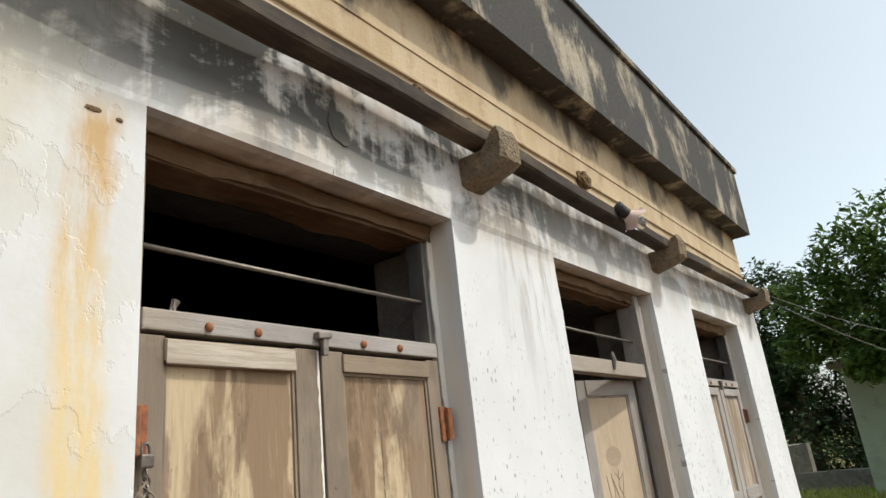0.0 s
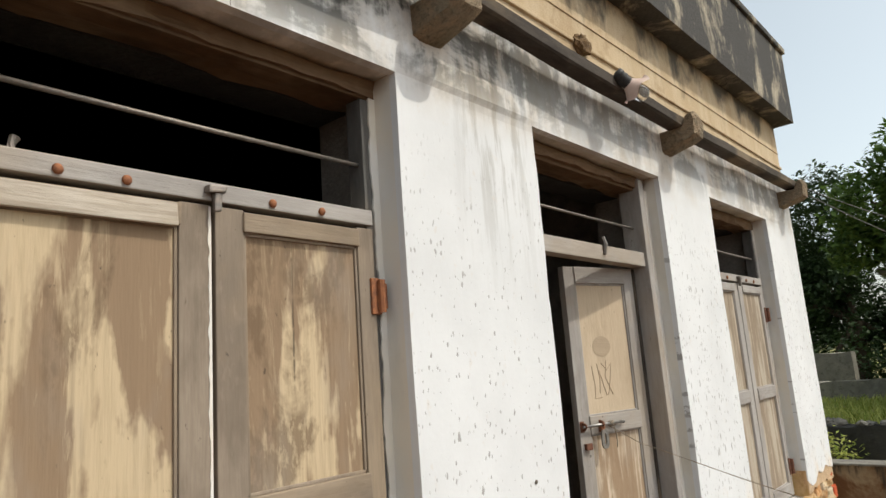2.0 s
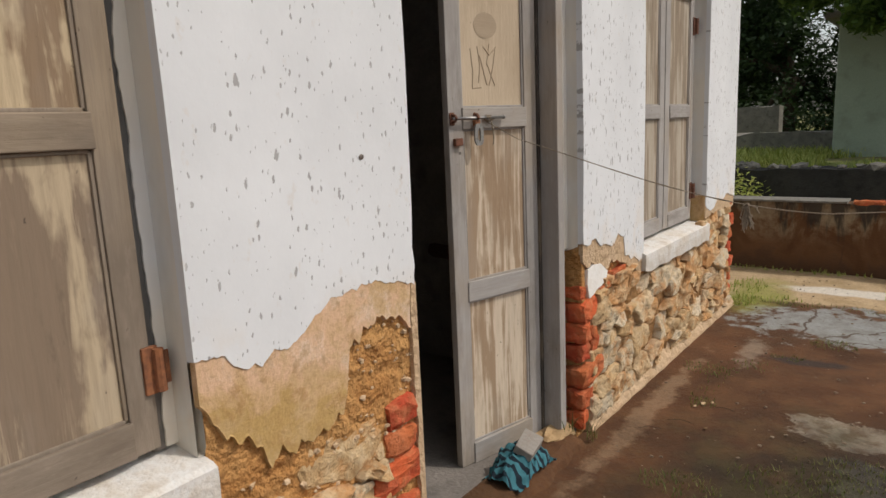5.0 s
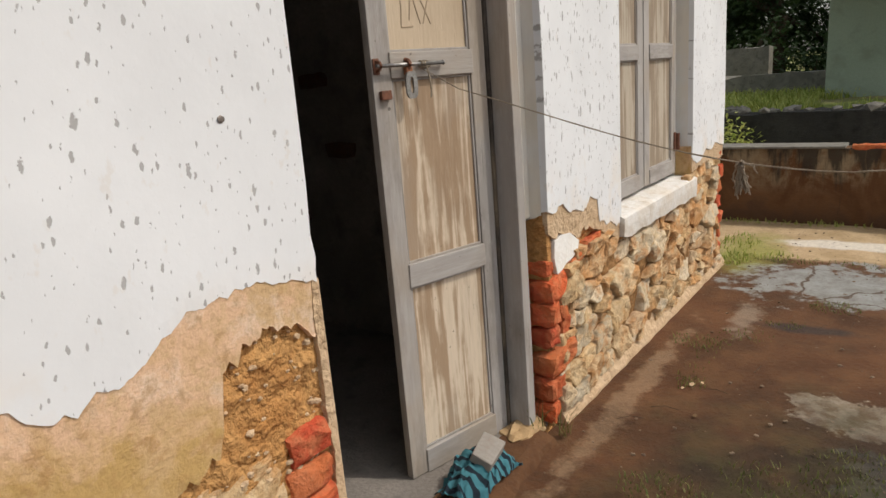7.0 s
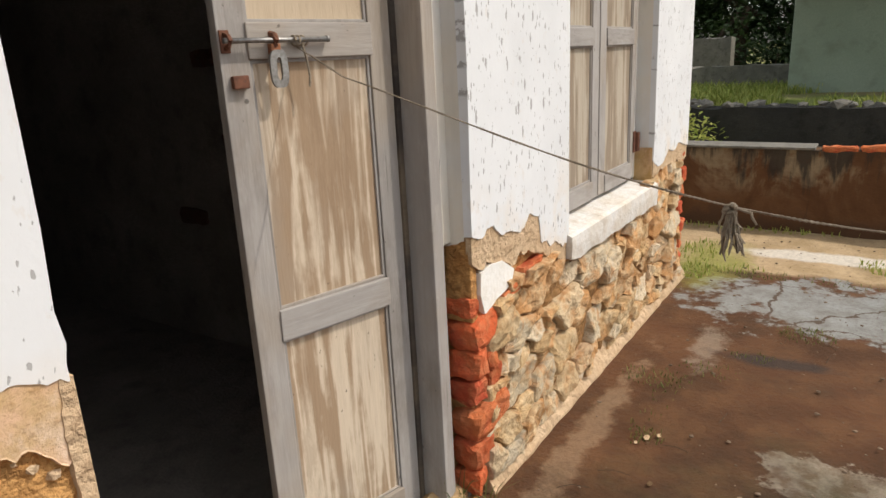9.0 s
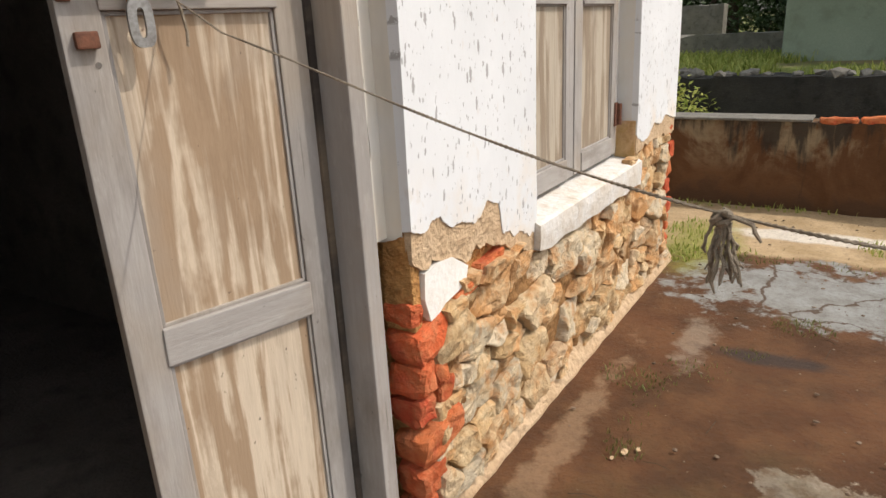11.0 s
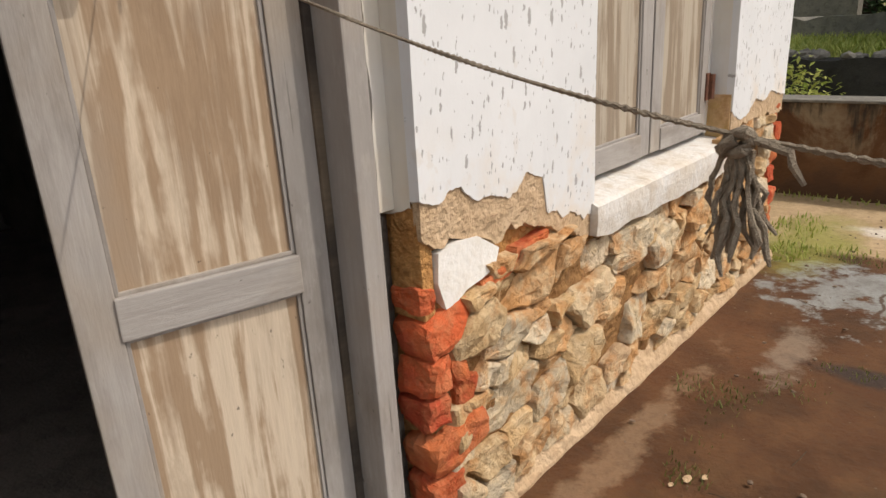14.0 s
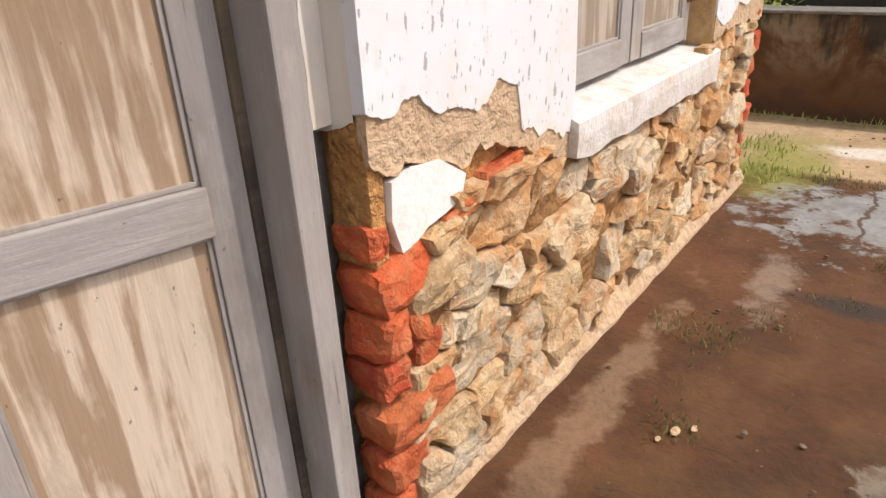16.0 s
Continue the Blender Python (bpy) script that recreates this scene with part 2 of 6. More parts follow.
def mat_tan():
    """Undercoat: pinkish where the lime soaked in, olive-ochre where it weathered, brown where it crumbles."""
    s = Shade("tan_render", 0.9, spec=0.2)
    p, z = s.place(), s.axis(2)
    a, b, c = s.noise(5.5, p, 7, 0.65, 0.5), s.noise(17.0, p, 6, 0.68), s.noise(75, p, 5, 0.7)
    lift = s.math('ADD', a, s.step(z, 0.66, 0.94, -0.14, 0.12))
    col = s.mix(s.step(lift, 0.42, 0.58), (0.50, 0.325, 0.125), (0.70, 0.46, 0.29))
    col = s.mix(s.step(s.noise(9.0, s.place(shift=(4, 2, 6)), 6, 0.68), 0.50, 0.62, 0, 0.7), col, (0.55, 0.375, 0.19))
    col = s.mix(s.step(s.math('ADD', lift, s.math('MULTIPLY', b, 0.5)), 0.86, 0.96, 0, 0.6), col, (0.80, 0.64, 0.50))
    col = s.mix(s.step(b, 0.54, 0.64, 0, 0.6), col, (0.40, 0.225, 0.085))
    col = s.mix(s.step(c, 0.50, 0.70, 0.0, 0.35), col, (0.32, 0.19, 0.08))
    return s.done(col, s.math('ADD', s.math('MULTIPLY', b, 1.2), s.math('MULTIPLY', c, 0.5)), 0.55, 0.012)


def mat_yellow():
    s = Shade("ochre_limewash", 0.9, spec=0.2)
    p, z = s.place(), s.axis(2)
    a, c = s.noise(1.6, p, 6, 0.65), s.noise(55, p, 4)
    streak = s.noise(4.0, s.place((1, 2.0, 0.4)), 5, 0.6, 0.3)
    col = s.mix(s.step(a, 0.36, 0.66), (0.53, 0.41, 0.265), (0.44, 0.325, 0.20))
    col = s.mix(s.step(streak, 0.42, 0.66, 0, 0.6), col, (0.62, 0.51, 0.36))
    col = s.mix(s.step(s.noise(9.0, s.place((1, 1.0, 0.9), shift=(6, 1, 2)), 6, 0.7), 0.55, 0.68, 0, 0.5), col, (0.33, 0.22, 0.12))
    # mildew blots, with the cornice's shadow painted in towards the soffit
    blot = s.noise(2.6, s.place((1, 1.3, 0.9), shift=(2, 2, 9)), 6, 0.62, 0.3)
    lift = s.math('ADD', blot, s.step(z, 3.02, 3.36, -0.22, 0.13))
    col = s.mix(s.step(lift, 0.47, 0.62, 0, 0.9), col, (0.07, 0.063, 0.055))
    return s.done(col, s.math('ADD', c, a), 0.4, 0.01)


def mat_cornice():
    s = Shade("mildewed_render", 0.92, spec=0.2)
    p = s.place()
    a = s.noise(3.0, s.place((1, 1.0, 0.7)), 6, 0.68, 0.3)
    drip = s.noise(8.0, s.place((1, 2.0, 0.25)), 5, 0.6)
    c = s.noise(60, p, 4)
    both = s.math('ADD', s.math('MULTIPLY', a, 0.82), s.math('MULTIPLY', drip, 0.18))
    col = s.mix(s.step(both, 0.51, 0.62), (0.060, 0.058, 0.055), (0.46, 0.40, 0.30))
    col = s.mix(s.step(c, 0.35, 0.7, 0.0, 0.5), col, (0.11, 0.10, 0.09))
    return s.done(col, s.math('ADD', c, a), 0.5, 0.01)


def mat_wood(name, light, mid, dark, flame=True, rough=0.8, bare=0.5, drip=False, grain=0.3, lying=False):
    """Old wood. flame: a panel with streaks of worn pale coat over the brown wood. lying: the grain runs across."""
    s = Shade(name, rough, spec=0.12)
    at = lambda k: s.place((1.0, k, 1.0) if lying else (1.0, 1.0, k), local=True)
    fibre = s.noise(90.0, at(0.06), 5, 0.65, 0.3)
    wide = s.noise(3.0, at(0.55), 5, 0.6)
    fleck = s.noise(38.0, at(0.4), 5, 0.7)
    if flame:
        y, z = s.axis(1, True), s.axis(2, True)
        sway = s.math('MULTIPLY', s.math('SUBTRACT', s.noise(4.0, at(0.7), 5, 0.6), 0.5), 0.30)
        lean = s.math('ADD', s.math('SUBTRACT', y, 0.24), sway)
        lean = s.math('POWER', s.math('ADD', s.math('MULTIPLY', lean, lean), 0.0016), 0.5)
        peak = s.math('ADD', s.math('MULTIPLY', z, 4.4), s.math('MULTIPLY', lean, 30.0 if drip else 23.0))
        peak = s.math('ADD', peak, s.math('MULTIPLY', s.noise(7.0, at(0.25), 5, 0.6), 7.0))
        band = s.math('ADD', s.math('MULTIPLY', s.math('SINE', peak), 0.5), 0.5)
        bend = s.noise(25.0, at(0.06), 4, 0.5, 0.8) if drip else s.noise(11.0, at(0.12), 5, 0.5, 1.2)
        wave = s.math('ADD', s.math('MULTIPLY', bend, 0.64), s.math('MULTIPLY', wide, 0.16))
        wave = s.math('ADD', wave, s.math('ADD', s.math('MULTIPLY', band, 0.09 if drip else 0.21), s.math('MULTIPLY', fleck, 0.08)))
        col = s.mix(s.step(wave, bare - 0.035, bare + 0.03), mid, light)
        scratch = s.math('MULTIPLY', s.step(s.noise(34.0, at(0.09), 5, 0.7, 0.3), 0.55, 0.62), s.step(wide, 0.40, 0.55))
        col = s.mix(s.math('MULTIPLY', scratch, 0.4 if drip else 0.55), col, light)
        worn = s.step(s.noise(5.0, at(0.3), 6, 0.65, 0.6), 0.52, 0.60)
        col = s.mix(s.math('MULTIPLY', s.math('MULTIPLY', worn, s.step(fleck, 0.38, 0.52)), 0.3 if drip else 0.75), col, dark)
        col = s.mix(s.step(s.noise(4.0, at(0.4), 4), 0.52, 0.72, 0, 0.45), col, (0.35, 0.315, 0.27))
    else:
        col = s.mix(s.step(wide, 0.38, 0.62), mid, light)
        col = s.mix(s.step(s.noise(7.0, at(0.3), 5, 0.65), 0.50, 0.68, 0, 0.6), col, dark)
        col = s.mix(s.step(fleck, 0.54, 0.68, 0, 0.45), col, light)
        col = s.mix(s.step(s.noise(2.2, at(0.8), 4), 0.50, 0.64, 0, 0.35), col, (0.40, 0.30, 0.19))
    col = s.mix(s.math('MULTIPLY', s.step(fibre, 0.42, 0.66, 0, grain), s.step(wide, 0.35, 0.6, 0.35, 1.0)), col, dark)
    split = s.math('MULTIPLY', s.step(s.noise(30.0, at(0.035), 2), 0.74, 0.78), s.step(fleck, 0.40, 0.5))
    chip = s.step(s.noise(60.0, at(0.5), 3), 0.70, 0.75)
    col = s.mix(s.math('MULTIPLY', s.math('MAXIMUM', split, chip), 0.65), col, (0.06, 0.048, 0.038))
    h = s.math('SUBTRACT', s.math('ADD', s.math('MULTIPLY', fibre, 0.8), s.math('MULTIPLY', fleck, 0.7)), split)
    return s.done(col, h, 0.5, 0.004)


def mat_piece(name, tones, grime, stain, rough=0.9, scale=16.0, bump=0.9, fleck=0.35):
    """Stones, bricks: each piece takes its own tone."""
    s = Shade(name, rough, spec=0.12)
    r = s.random()
    col = s.mix(s.step(r, 0.30, 0.38), tones[0], tones[1])
    col = s.mix(s.step(r, 0.62, 0.70), col, tones[2])
    r2 = s.math('FRACT', s.math('MULTIPLY', r, 17.3))
    col = s.mix(1.0, col, s.mix(r2, (0.72, 0.72, 0.72), (1.1, 1.1, 1.1)), 'MULTIPLY')
    p = s.place()
    a, b, c = s.noise(scale, p, 6, 0.65), s.noise(48, p, 5, 0.7), s.noise(150, p, 4, 0.7)
    col = s.mix(s.step(a, 0.44, 0.62, 0, 0.8), col, grime)
    col = s.mix(s.step(s.noise(scale * 0.6, s.place(shift=(3, 7, 1)), 5, 0.65), 0.50, 0.62, 0, 0.75), col, stain)
    col = s.mix(s.step(b, 0.54, 0.66, 0, fleck), col, (0.17, 0.11, 0.065))
    col = s.mix(s.step(c, 0.58, 0.70, 0, fleck), col, (0.15, 0.10, 0.06))
    h = s.math('ADD', a, s.math('ADD', s.math('MULTIPLY', b, 0.8), s.math('MULTIPLY', c, 0.35)))
    return s.done(col, h, bump, 0.014)


def mat_plain(name, colour, other, rough=0.7, metal=0.0, scale=30.0, bump=0.3):
    s = Shade(name, rough, metal)
    p = s.place()
    a, b = s.noise(scale, p, 5), s.noise(scale * 6, p, 3)
    col = s.mix(s.step(a, 0.38, 0.64), colour, other)
    return s.done(col, s.math('ADD', a, b), bump, 0.003)


def mat_leaf(name, a, b):
    s = Shade(name, 0.55, spec=0.3)
    g = s.node("ShaderNodeNewGeometry").outputs["Random Per Island"]
    col = s.mix(g, a, b)
    s.put(col, s.b.inputs["Base Color"])
    tr = s.node("ShaderNodeBsdfTranslucent")
    s.put(col, tr.inputs[0])
    mx = s.node("ShaderNodeMixShader")
    mx.inputs[0].default_value = 0.3
    s.t.links.new(s.b.outputs[0], mx.inputs[1])
    s.t.links.new(tr.outputs[0], mx.inputs[2])
    s.t.links.new(mx.outputs[0], s.t.nodes["Material Output"].inputs[0])
    return s.m


def mat_ground():
    s = Shade("red_earth", 0.9, spec=0.25)
    p = s.place()
    y = s.axis(1)
    a, b, c = s.noise(0.9, p, 6, 0.6), s.noise(4.5, p, 6, 0.65), s.noise(45, p, 5, 0.7)
    col = s.mix(s.step(a, 0.40, 0.62), (0.118, 0.050, 0.021), (0.068, 0.031, 0.013))
    col = s.mix(s.step(b, 0.42, 0.68, 0, 0.8), col, (0.160, 0.076, 0.033))
    col = s.mix(s.step(s.noise(2.3, s.place(shift=(4, 4, 0)), 5, 0.65), 0.50, 0.74, 0, 0.75), col, (0.045, 0.028, 0.014))
    # sandy strip by the boundary wall and dry runs along the house
    sand = s.mix(s.step(b, 0.4, 0.6), (0.50, 0.36, 0.21), (0.40, 0.28, 0.15))
    edge = s.math('ADD', y, s.math('MULTIPLY', s.math('SUBTRACT', s.noise(1.8, p, 5), 0.5), 0.35))
    col = s.mix(s.step(edge, 6.20, 6.30), col, sand)
    col = s.mix(s.math('MULTIPLY', s.oval(-1.03, 3.9, 0.05, 0.75, 3.4, 9.0, 0.3), 0.5), col, (0.34, 0.225, 0.135))
    col = s.mix(s.math('MULTIPLY', s.oval(-0.82, 5.02, 0.06, 0.24, 3.4, 9.0, 0.3), 0.5), col, (0.34, 0.27, 0.20))
    # the old cement floor that shows through
    cem = s.mix(s.step(s.noise(9, p, 5), 0.4, 0.65), (0.285, 0.285, 0.265), (0.215, 0.205, 0.185))
    crack = s.step(s.cells(1.9, s.mix(1.0, p, s.math('MULTIPLY', s.noise(4.0, p, 4), 0.3), 'ADD'), 'DISTANCE_TO_EDGE'), 0.02, 0.008)
    cem = s.mix(crack, cem, (0.10, 0.07, 0.05))
    col = s.mix(s.oval(0.02, 5.76, 1.05, 0.42, 2.3, 4.2), col, cem)
    col = s.mix(s.math('MULTIPLY', s.oval(0.10, 3.72, 0.34, 0.22, 3.2, 5.0), 0.8), col, cem)
    lime = s.mix(s.step(s.noise(16, p, 5), 0.42, 0.62), (0.34, 0.28, 0.21), (0.20, 0.135, 0.085))
    col = s.mix(s.oval(-0.26, 4.12, 0.22, 0.17, 2.4, 7.0), col, lime)
    col = s.mix(s.oval(-0.42, 6.70, 0.52, 0.12, 1.4, 3.5, 0.2), col, (0.66, 0.59, 0.49))
    col = s.mix(s.math('MULTIPLY', s.oval(-0.52, 4.98, 0.20, 0.06, 1.8, 6.0, 0.3), 0.85), col, (0.045, 0.035, 0.03))
    col = s.mix(s.math('MULTIPLY', s.oval(-0.02, 3.50, 0.80, 0.62, 2.0, 3.0, 0.45), 0.88), col, s.mix(s.step(b, 0.42, 0.58), (0.026, 0.019, 0.011), (0.045, 0.040, 0.017)))
    col = s.mix(s.math('MULTIPLY', s.oval(-1.08, 6.35, 0.20, 0.45, 1.8, 5.0, 0.4), 0.8), col, (0.26, 0.255, 0.06))
    col = s.mix(s.step(c, 0.45, 0.72, 0, 0.35), col, (0.07, 0.045, 0.03))
    far = s.mix(s.step(s.noise(0.8, p, 5), 0.42, 0.60), (0.17, 0.20, 0.045), (0.27, 0.22, 0.11))
    col = s.mix(s.step(y, 7.4, 9.0), col, far)
    return s.done(col, s.math('ADD', b, s.math('MULTIPLY', c, 0.7)), 0.6, 0.02)


def mat_boundary():
    s = Shade("stained_render", 0.92, spec=0.15)
    p, z = s.place(), s.axis(2)
    a, c = s.noise(2.2, s.place((1, 1, 0.8)), 7, 0.65, 0.4), s.noise(50, p, 4)
    run = s.noise(6.0, s.place((1.6, 1, 0.25), shift=(4, 0, 1)), 5, 0.6)
    col = s.mix(s.step(a, 0.40, 0.60), (0.105, 0.05, 0.023), (0.17, 0.085, 0.04))
    pale = s.math('MULTIPLY', s.step(z, 0.22, 0.40), s.step(s.math('ADD', a, s.math('MULTIPLY', run, 0.3)), 0.60, 0.70))
    col = s.mix(s.math('MULTIPLY', pale, 0.8), col, (0.30, 0.235, 0.15))
    black = s.step(s.math('ADD', run, s.step(z, 0.25, 0.60, -0.12, 0.12)), 0.52, 0.62)
    col = s.mix(s.math('MULTIPLY', black, 0.88), col, (0.04, 0.032, 0.025))
    damp = s.step(s.math('ADD', a, s.step(z, 0.0, 0.22, 0.18, 0.0)), 0.56, 0.66)
    col = s.mix(s.math('MULTIPLY', damp, 0.7), col, (0.075, 0.042, 0.026))
    return s.done(col, s.math('ADD', a, c), 0.5, 0.01)


PLASTER = mat_plaster()
REVEAL = mat_plaster("reveal_whitewash", False)
YELLOW = mat_yellow()
CORNICE = mat_cornice()
TAN = mat_tan()
MORTAR = mat_patches("earth_mortar", (0.64, 0.35, 0.13), (0.53, 0.25, 0.08), (0.25, 0.12, 0.042), 8.0, bump=1.0, dist=0.028, fine=55)
# plaster toned dark, so the room's shade is partly in its colour
INNER = mat_patches("shade_dark_plaster", (0.26, 0.23, 0.20), (0.18, 0.16, 0.14), (0.11, 0.095, 0.085), 2.0)
GREY_TONES = (0.32, 0.26, 0.20), (0.225, 0.18, 0.138), (0.14, 0.108, 0.08)
PALE_TONES = (0.425, 0.395, 0.365), (0.325, 0.30, 0.277), (0.19, 0.163, 0.14)
DARK_TONES = (0.095, 0.08, 0.066), (0.058, 0.048, 0.04), (0.024, 0.02, 0.018)
BROWN_TONES = (0.19, 0.12, 0.07), (0.115, 0.067, 0.037), (0.05, 0.03, 0.019)
GREYWOOD = mat_wood("weathered_grey_wood", *GREY_TONES, flame=False)
GREYRAIL = mat_wood("weathered_grey_rail", *GREY_TONES, flame=False, lying=True)
PALEGREY = mat_wood("bleached_grey_wood", *PALE_TONES, flame=False, grain=0.25)
PALERAIL = mat_wood("bleached_grey_rail", *PALE_TONES, flame=False, grain=0.25, lying=True)
MENDING = mat_wood("chipped_pale_board", (0.58, 0.52, 0.44), (0.42, 0.35, 0.27), (0.22, 0.165, 0.115), flame=False, grain=0.6, lying=True)
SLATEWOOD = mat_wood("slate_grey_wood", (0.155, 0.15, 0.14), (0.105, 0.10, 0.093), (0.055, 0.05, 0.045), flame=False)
PANELWOOD = mat_wood("flaking_panel_wood", (0.56, 0.44, 0.285), (0.285, 0.20, 0.128), (0.165, 0.112, 0.07), bare=0.54)
# lower window panels: a darker variant with more brown
LOWPANEL = mat_wood("darker_panel_wood", (0.50, 0.395, 0.265), (0.25, 0.185, 0.13), (0.125, 0.092, 0.064), bare=0.575)
GREYPANEL = mat_wood("grey_panel_wood", (0.46, 0.395, 0.31), (0.30, 0.235, 0.17), (0.20, 0.15, 0.10), bare=0.495, drip=True, grain=0.25)
PALEPANEL = mat_wood("pale_panel_wood", (0.64, 0.53, 0.40), (0.37, 0.262, 0.17), (0.25, 0.17, 0.108), bare=0.482, drip=True, grain=0.25)
TANPANEL = mat_wood("tan_panel_wood", (0.60, 0.485, 0.35), (0.52, 0.41, 0.29), (0.40, 0.30, 0.20), flame=False, grain=0.15)
MARK = mat_wood("brown_brush_mark", (0.46, 0.36, 0.255), (0.41, 0.32, 0.225), (0.33, 0.25, 0.175), flame=False, lying=True)
BEAMWOOD = mat_wood("old_dark_beam", *DARK_TONES, flame=False, rough=0.85, lying=True)
BROWNWOOD = mat_wood("brown_lintel_wood", *BROWN_TONES, flame=False, lying=True)
RUST = mat_plain("rusted_iron", (0.36, 0.145, 0.065), (0.19, 0.08, 0.045), 0.8, 0.1, 45)
DULLRUST = mat_plain("brown_rusted_iron", (0.20, 0.085, 0.05), (0.12, 0.055, 0.036), 0.85, 0.1, 50)
IRON = mat_plain("dull_iron", (0.17, 0.155, 0.14), (0.24, 0.20, 0.17), 0.5, 0.7, 80)
STEEL = mat_plain("worn_steel", (0.36, 0.35, 0.335), (0.24, 0.225, 0.21), 0.4, 0.85, 90, 0.15)
BRACKET = mat_patches("lichened_stone", (0.36, 0.26, 0.165), (0.26, 0.21, 0.145), (0.09, 0.08, 0.055), 14.0, bump=1.0, dist=0.02, fine=90)
STONE = mat_piece("rubble_stone", ((0.58, 0.38, 0.19), (0.63, 0.52, 0.37), (0.56, 0.31, 0.14)), (0.68, 0.52, 0.32), (0.55, 0.27, 0.10), fleck=0.33)
BRICK = mat_piece("country_brick", ((0.63, 0.13, 0.048), (0.55, 0.09, 0.042), (0.66, 0.19, 0.07)), (0.60, 0.21, 0.095), (0.48, 0.075, 0.036), fleck=0.25)
# copy of the brick with the dark room's shade put into its tones
DULLBRICK = mat_piece("room_shade_brick", ((0.13, 0.05, 0.035), (0.10, 0.045, 0.035), (0.12, 0.06, 0.04)), (0.09, 0.06, 0.05), (0.08, 0.04, 0.03))
GRIT = mat_patches("gritty_undercoat", (0.65, 0.475, 0.305), (0.56, 0.39, 0.235), (0.40, 0.265, 0.155), 9.0, bump=1.0, dist=0.016, fine=48)
JOINT = mat_patches("dark_earth_joint", (0.34, 0.185, 0.075), (0.24, 0.12, 0.045), (0.12, 0.06, 0.026), 9.0, bump=1.0, dist=0.016, fine=42)
WHITE = mat_patches("clean_whitewash", (0.86, 0.84, 0.80), (0.80, 0.77, 0.71), (0.70, 0.64, 0.55), 5.0, bump=0.3)
EARTH = mat_ground()
SAND = mat_patches("trodden_sand", (0.50, 0.345, 0.19), (0.42, 0.265, 0.13), (0.28, 0.21, 0.11), 3.0, bump=0.5)
CEMENT = mat_patches("old_cement_floor", (0.31, 0.285, 0.25), (0.25, 0.225, 0.195), (0.25, 0.19, 0.15), 6.0, bump=0.35)
PALEGREEN = mat_patches("pale_green_limewash", (0.36, 0.42, 0.32), (0.31, 0.365, 0.275), (0.24, 0.28, 0.205), 1.2, bump=0.2)
# near black: shade of the retaining wall and the window heads is in the colour
SHADEBLACK = mat_patches("shade_black_stone", (0.035, 0.034, 0.032), (0.055, 0.052, 0.048), (0.02, 0.02, 0.018), 3.0, bump=0.8)
GREYSTONE = mat_patches("weathered_grey_stone", (0.27, 0.25, 0.21), (0.19, 0.175, 0.15), (0.10, 0.095, 0.08), 4.0, bump=0.8)
LEAF = mat_leaf("leaves", (0.04, 0.085, 0.018), (0.13, 0.21, 0.045))
DARKLEAF = mat_leaf("dark_leaves", (0.022, 0.042, 0.014), (0.05, 0.085, 0.028))
GRASS = mat_leaf("grass_blades", (0.20, 0.27, 0.04), (0.44, 0.44, 0.12))
DRYGRASS = mat_leaf("dry_grass", (0.07, 0.10, 0.022), (0.22, 0.21, 0.07))
BARK = mat_patches("bark", (0.10, 0.075, 0.05), (0.07, 0.05, 0.035), (0.035, 0.028, 0.02), 8.0)
BOUNDARY = mat_boundary()
SILLMAT = mat_patches("chipped_sill_plaster", (0.72, 0.705, 0.675), (0.66, 0.60, 0.52), (0.50, 0.41, 0.31), 5.0, bump=0.5)


# ---- structure: ground ----
def build_ground():
    n = 90
    ys = [-400, -60, -12, -5] + [-3 + i * 0.13 for i in range(n)] + [9.0, 9.5, 9.62, 10.5, 12, 15, 19, 25, 40, 90, 500]
    xs = [-400, -60, -14, -6] + [-1.5 + i * 0.13 for i in range(45)] + [5, 7, 10, 16, 40, 400]
    verts, faces = [], []
    for y in ys:
        for x in xs:
            z = -0.008
            if -3 <= y <= 9 and x > -1.1:
                z += 0.02 * (noise.noise(Vector((x * 2.1, y * 2.1, 0))) - 0.1) + 0.008 * noise.noise(Vector((x * 8, y * 8, 3)))
                z = min(z, 0.012)
            verts.append((x, y, 0.65 if y > 9.55 else z))
    w = len(xs)
    for j in range(len(ys) - 1):
        for i in range(w - 1):
            faces.append((j * w + i, j * w + i + 1, (j + 1) * w + i + 1, (j + 1) * w + i))
    return tagged(from_data("ground", verts, faces, EARTH, smooth=True), "trodden red-brown earth yard with damp patches", "ground", kind="structure")


ground = build_ground()
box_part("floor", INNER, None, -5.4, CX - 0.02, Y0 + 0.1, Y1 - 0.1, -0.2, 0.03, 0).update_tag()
tagged(bpy.data.objects["floor"], "dark bare earth floor of the room", "floor", kind="structure")


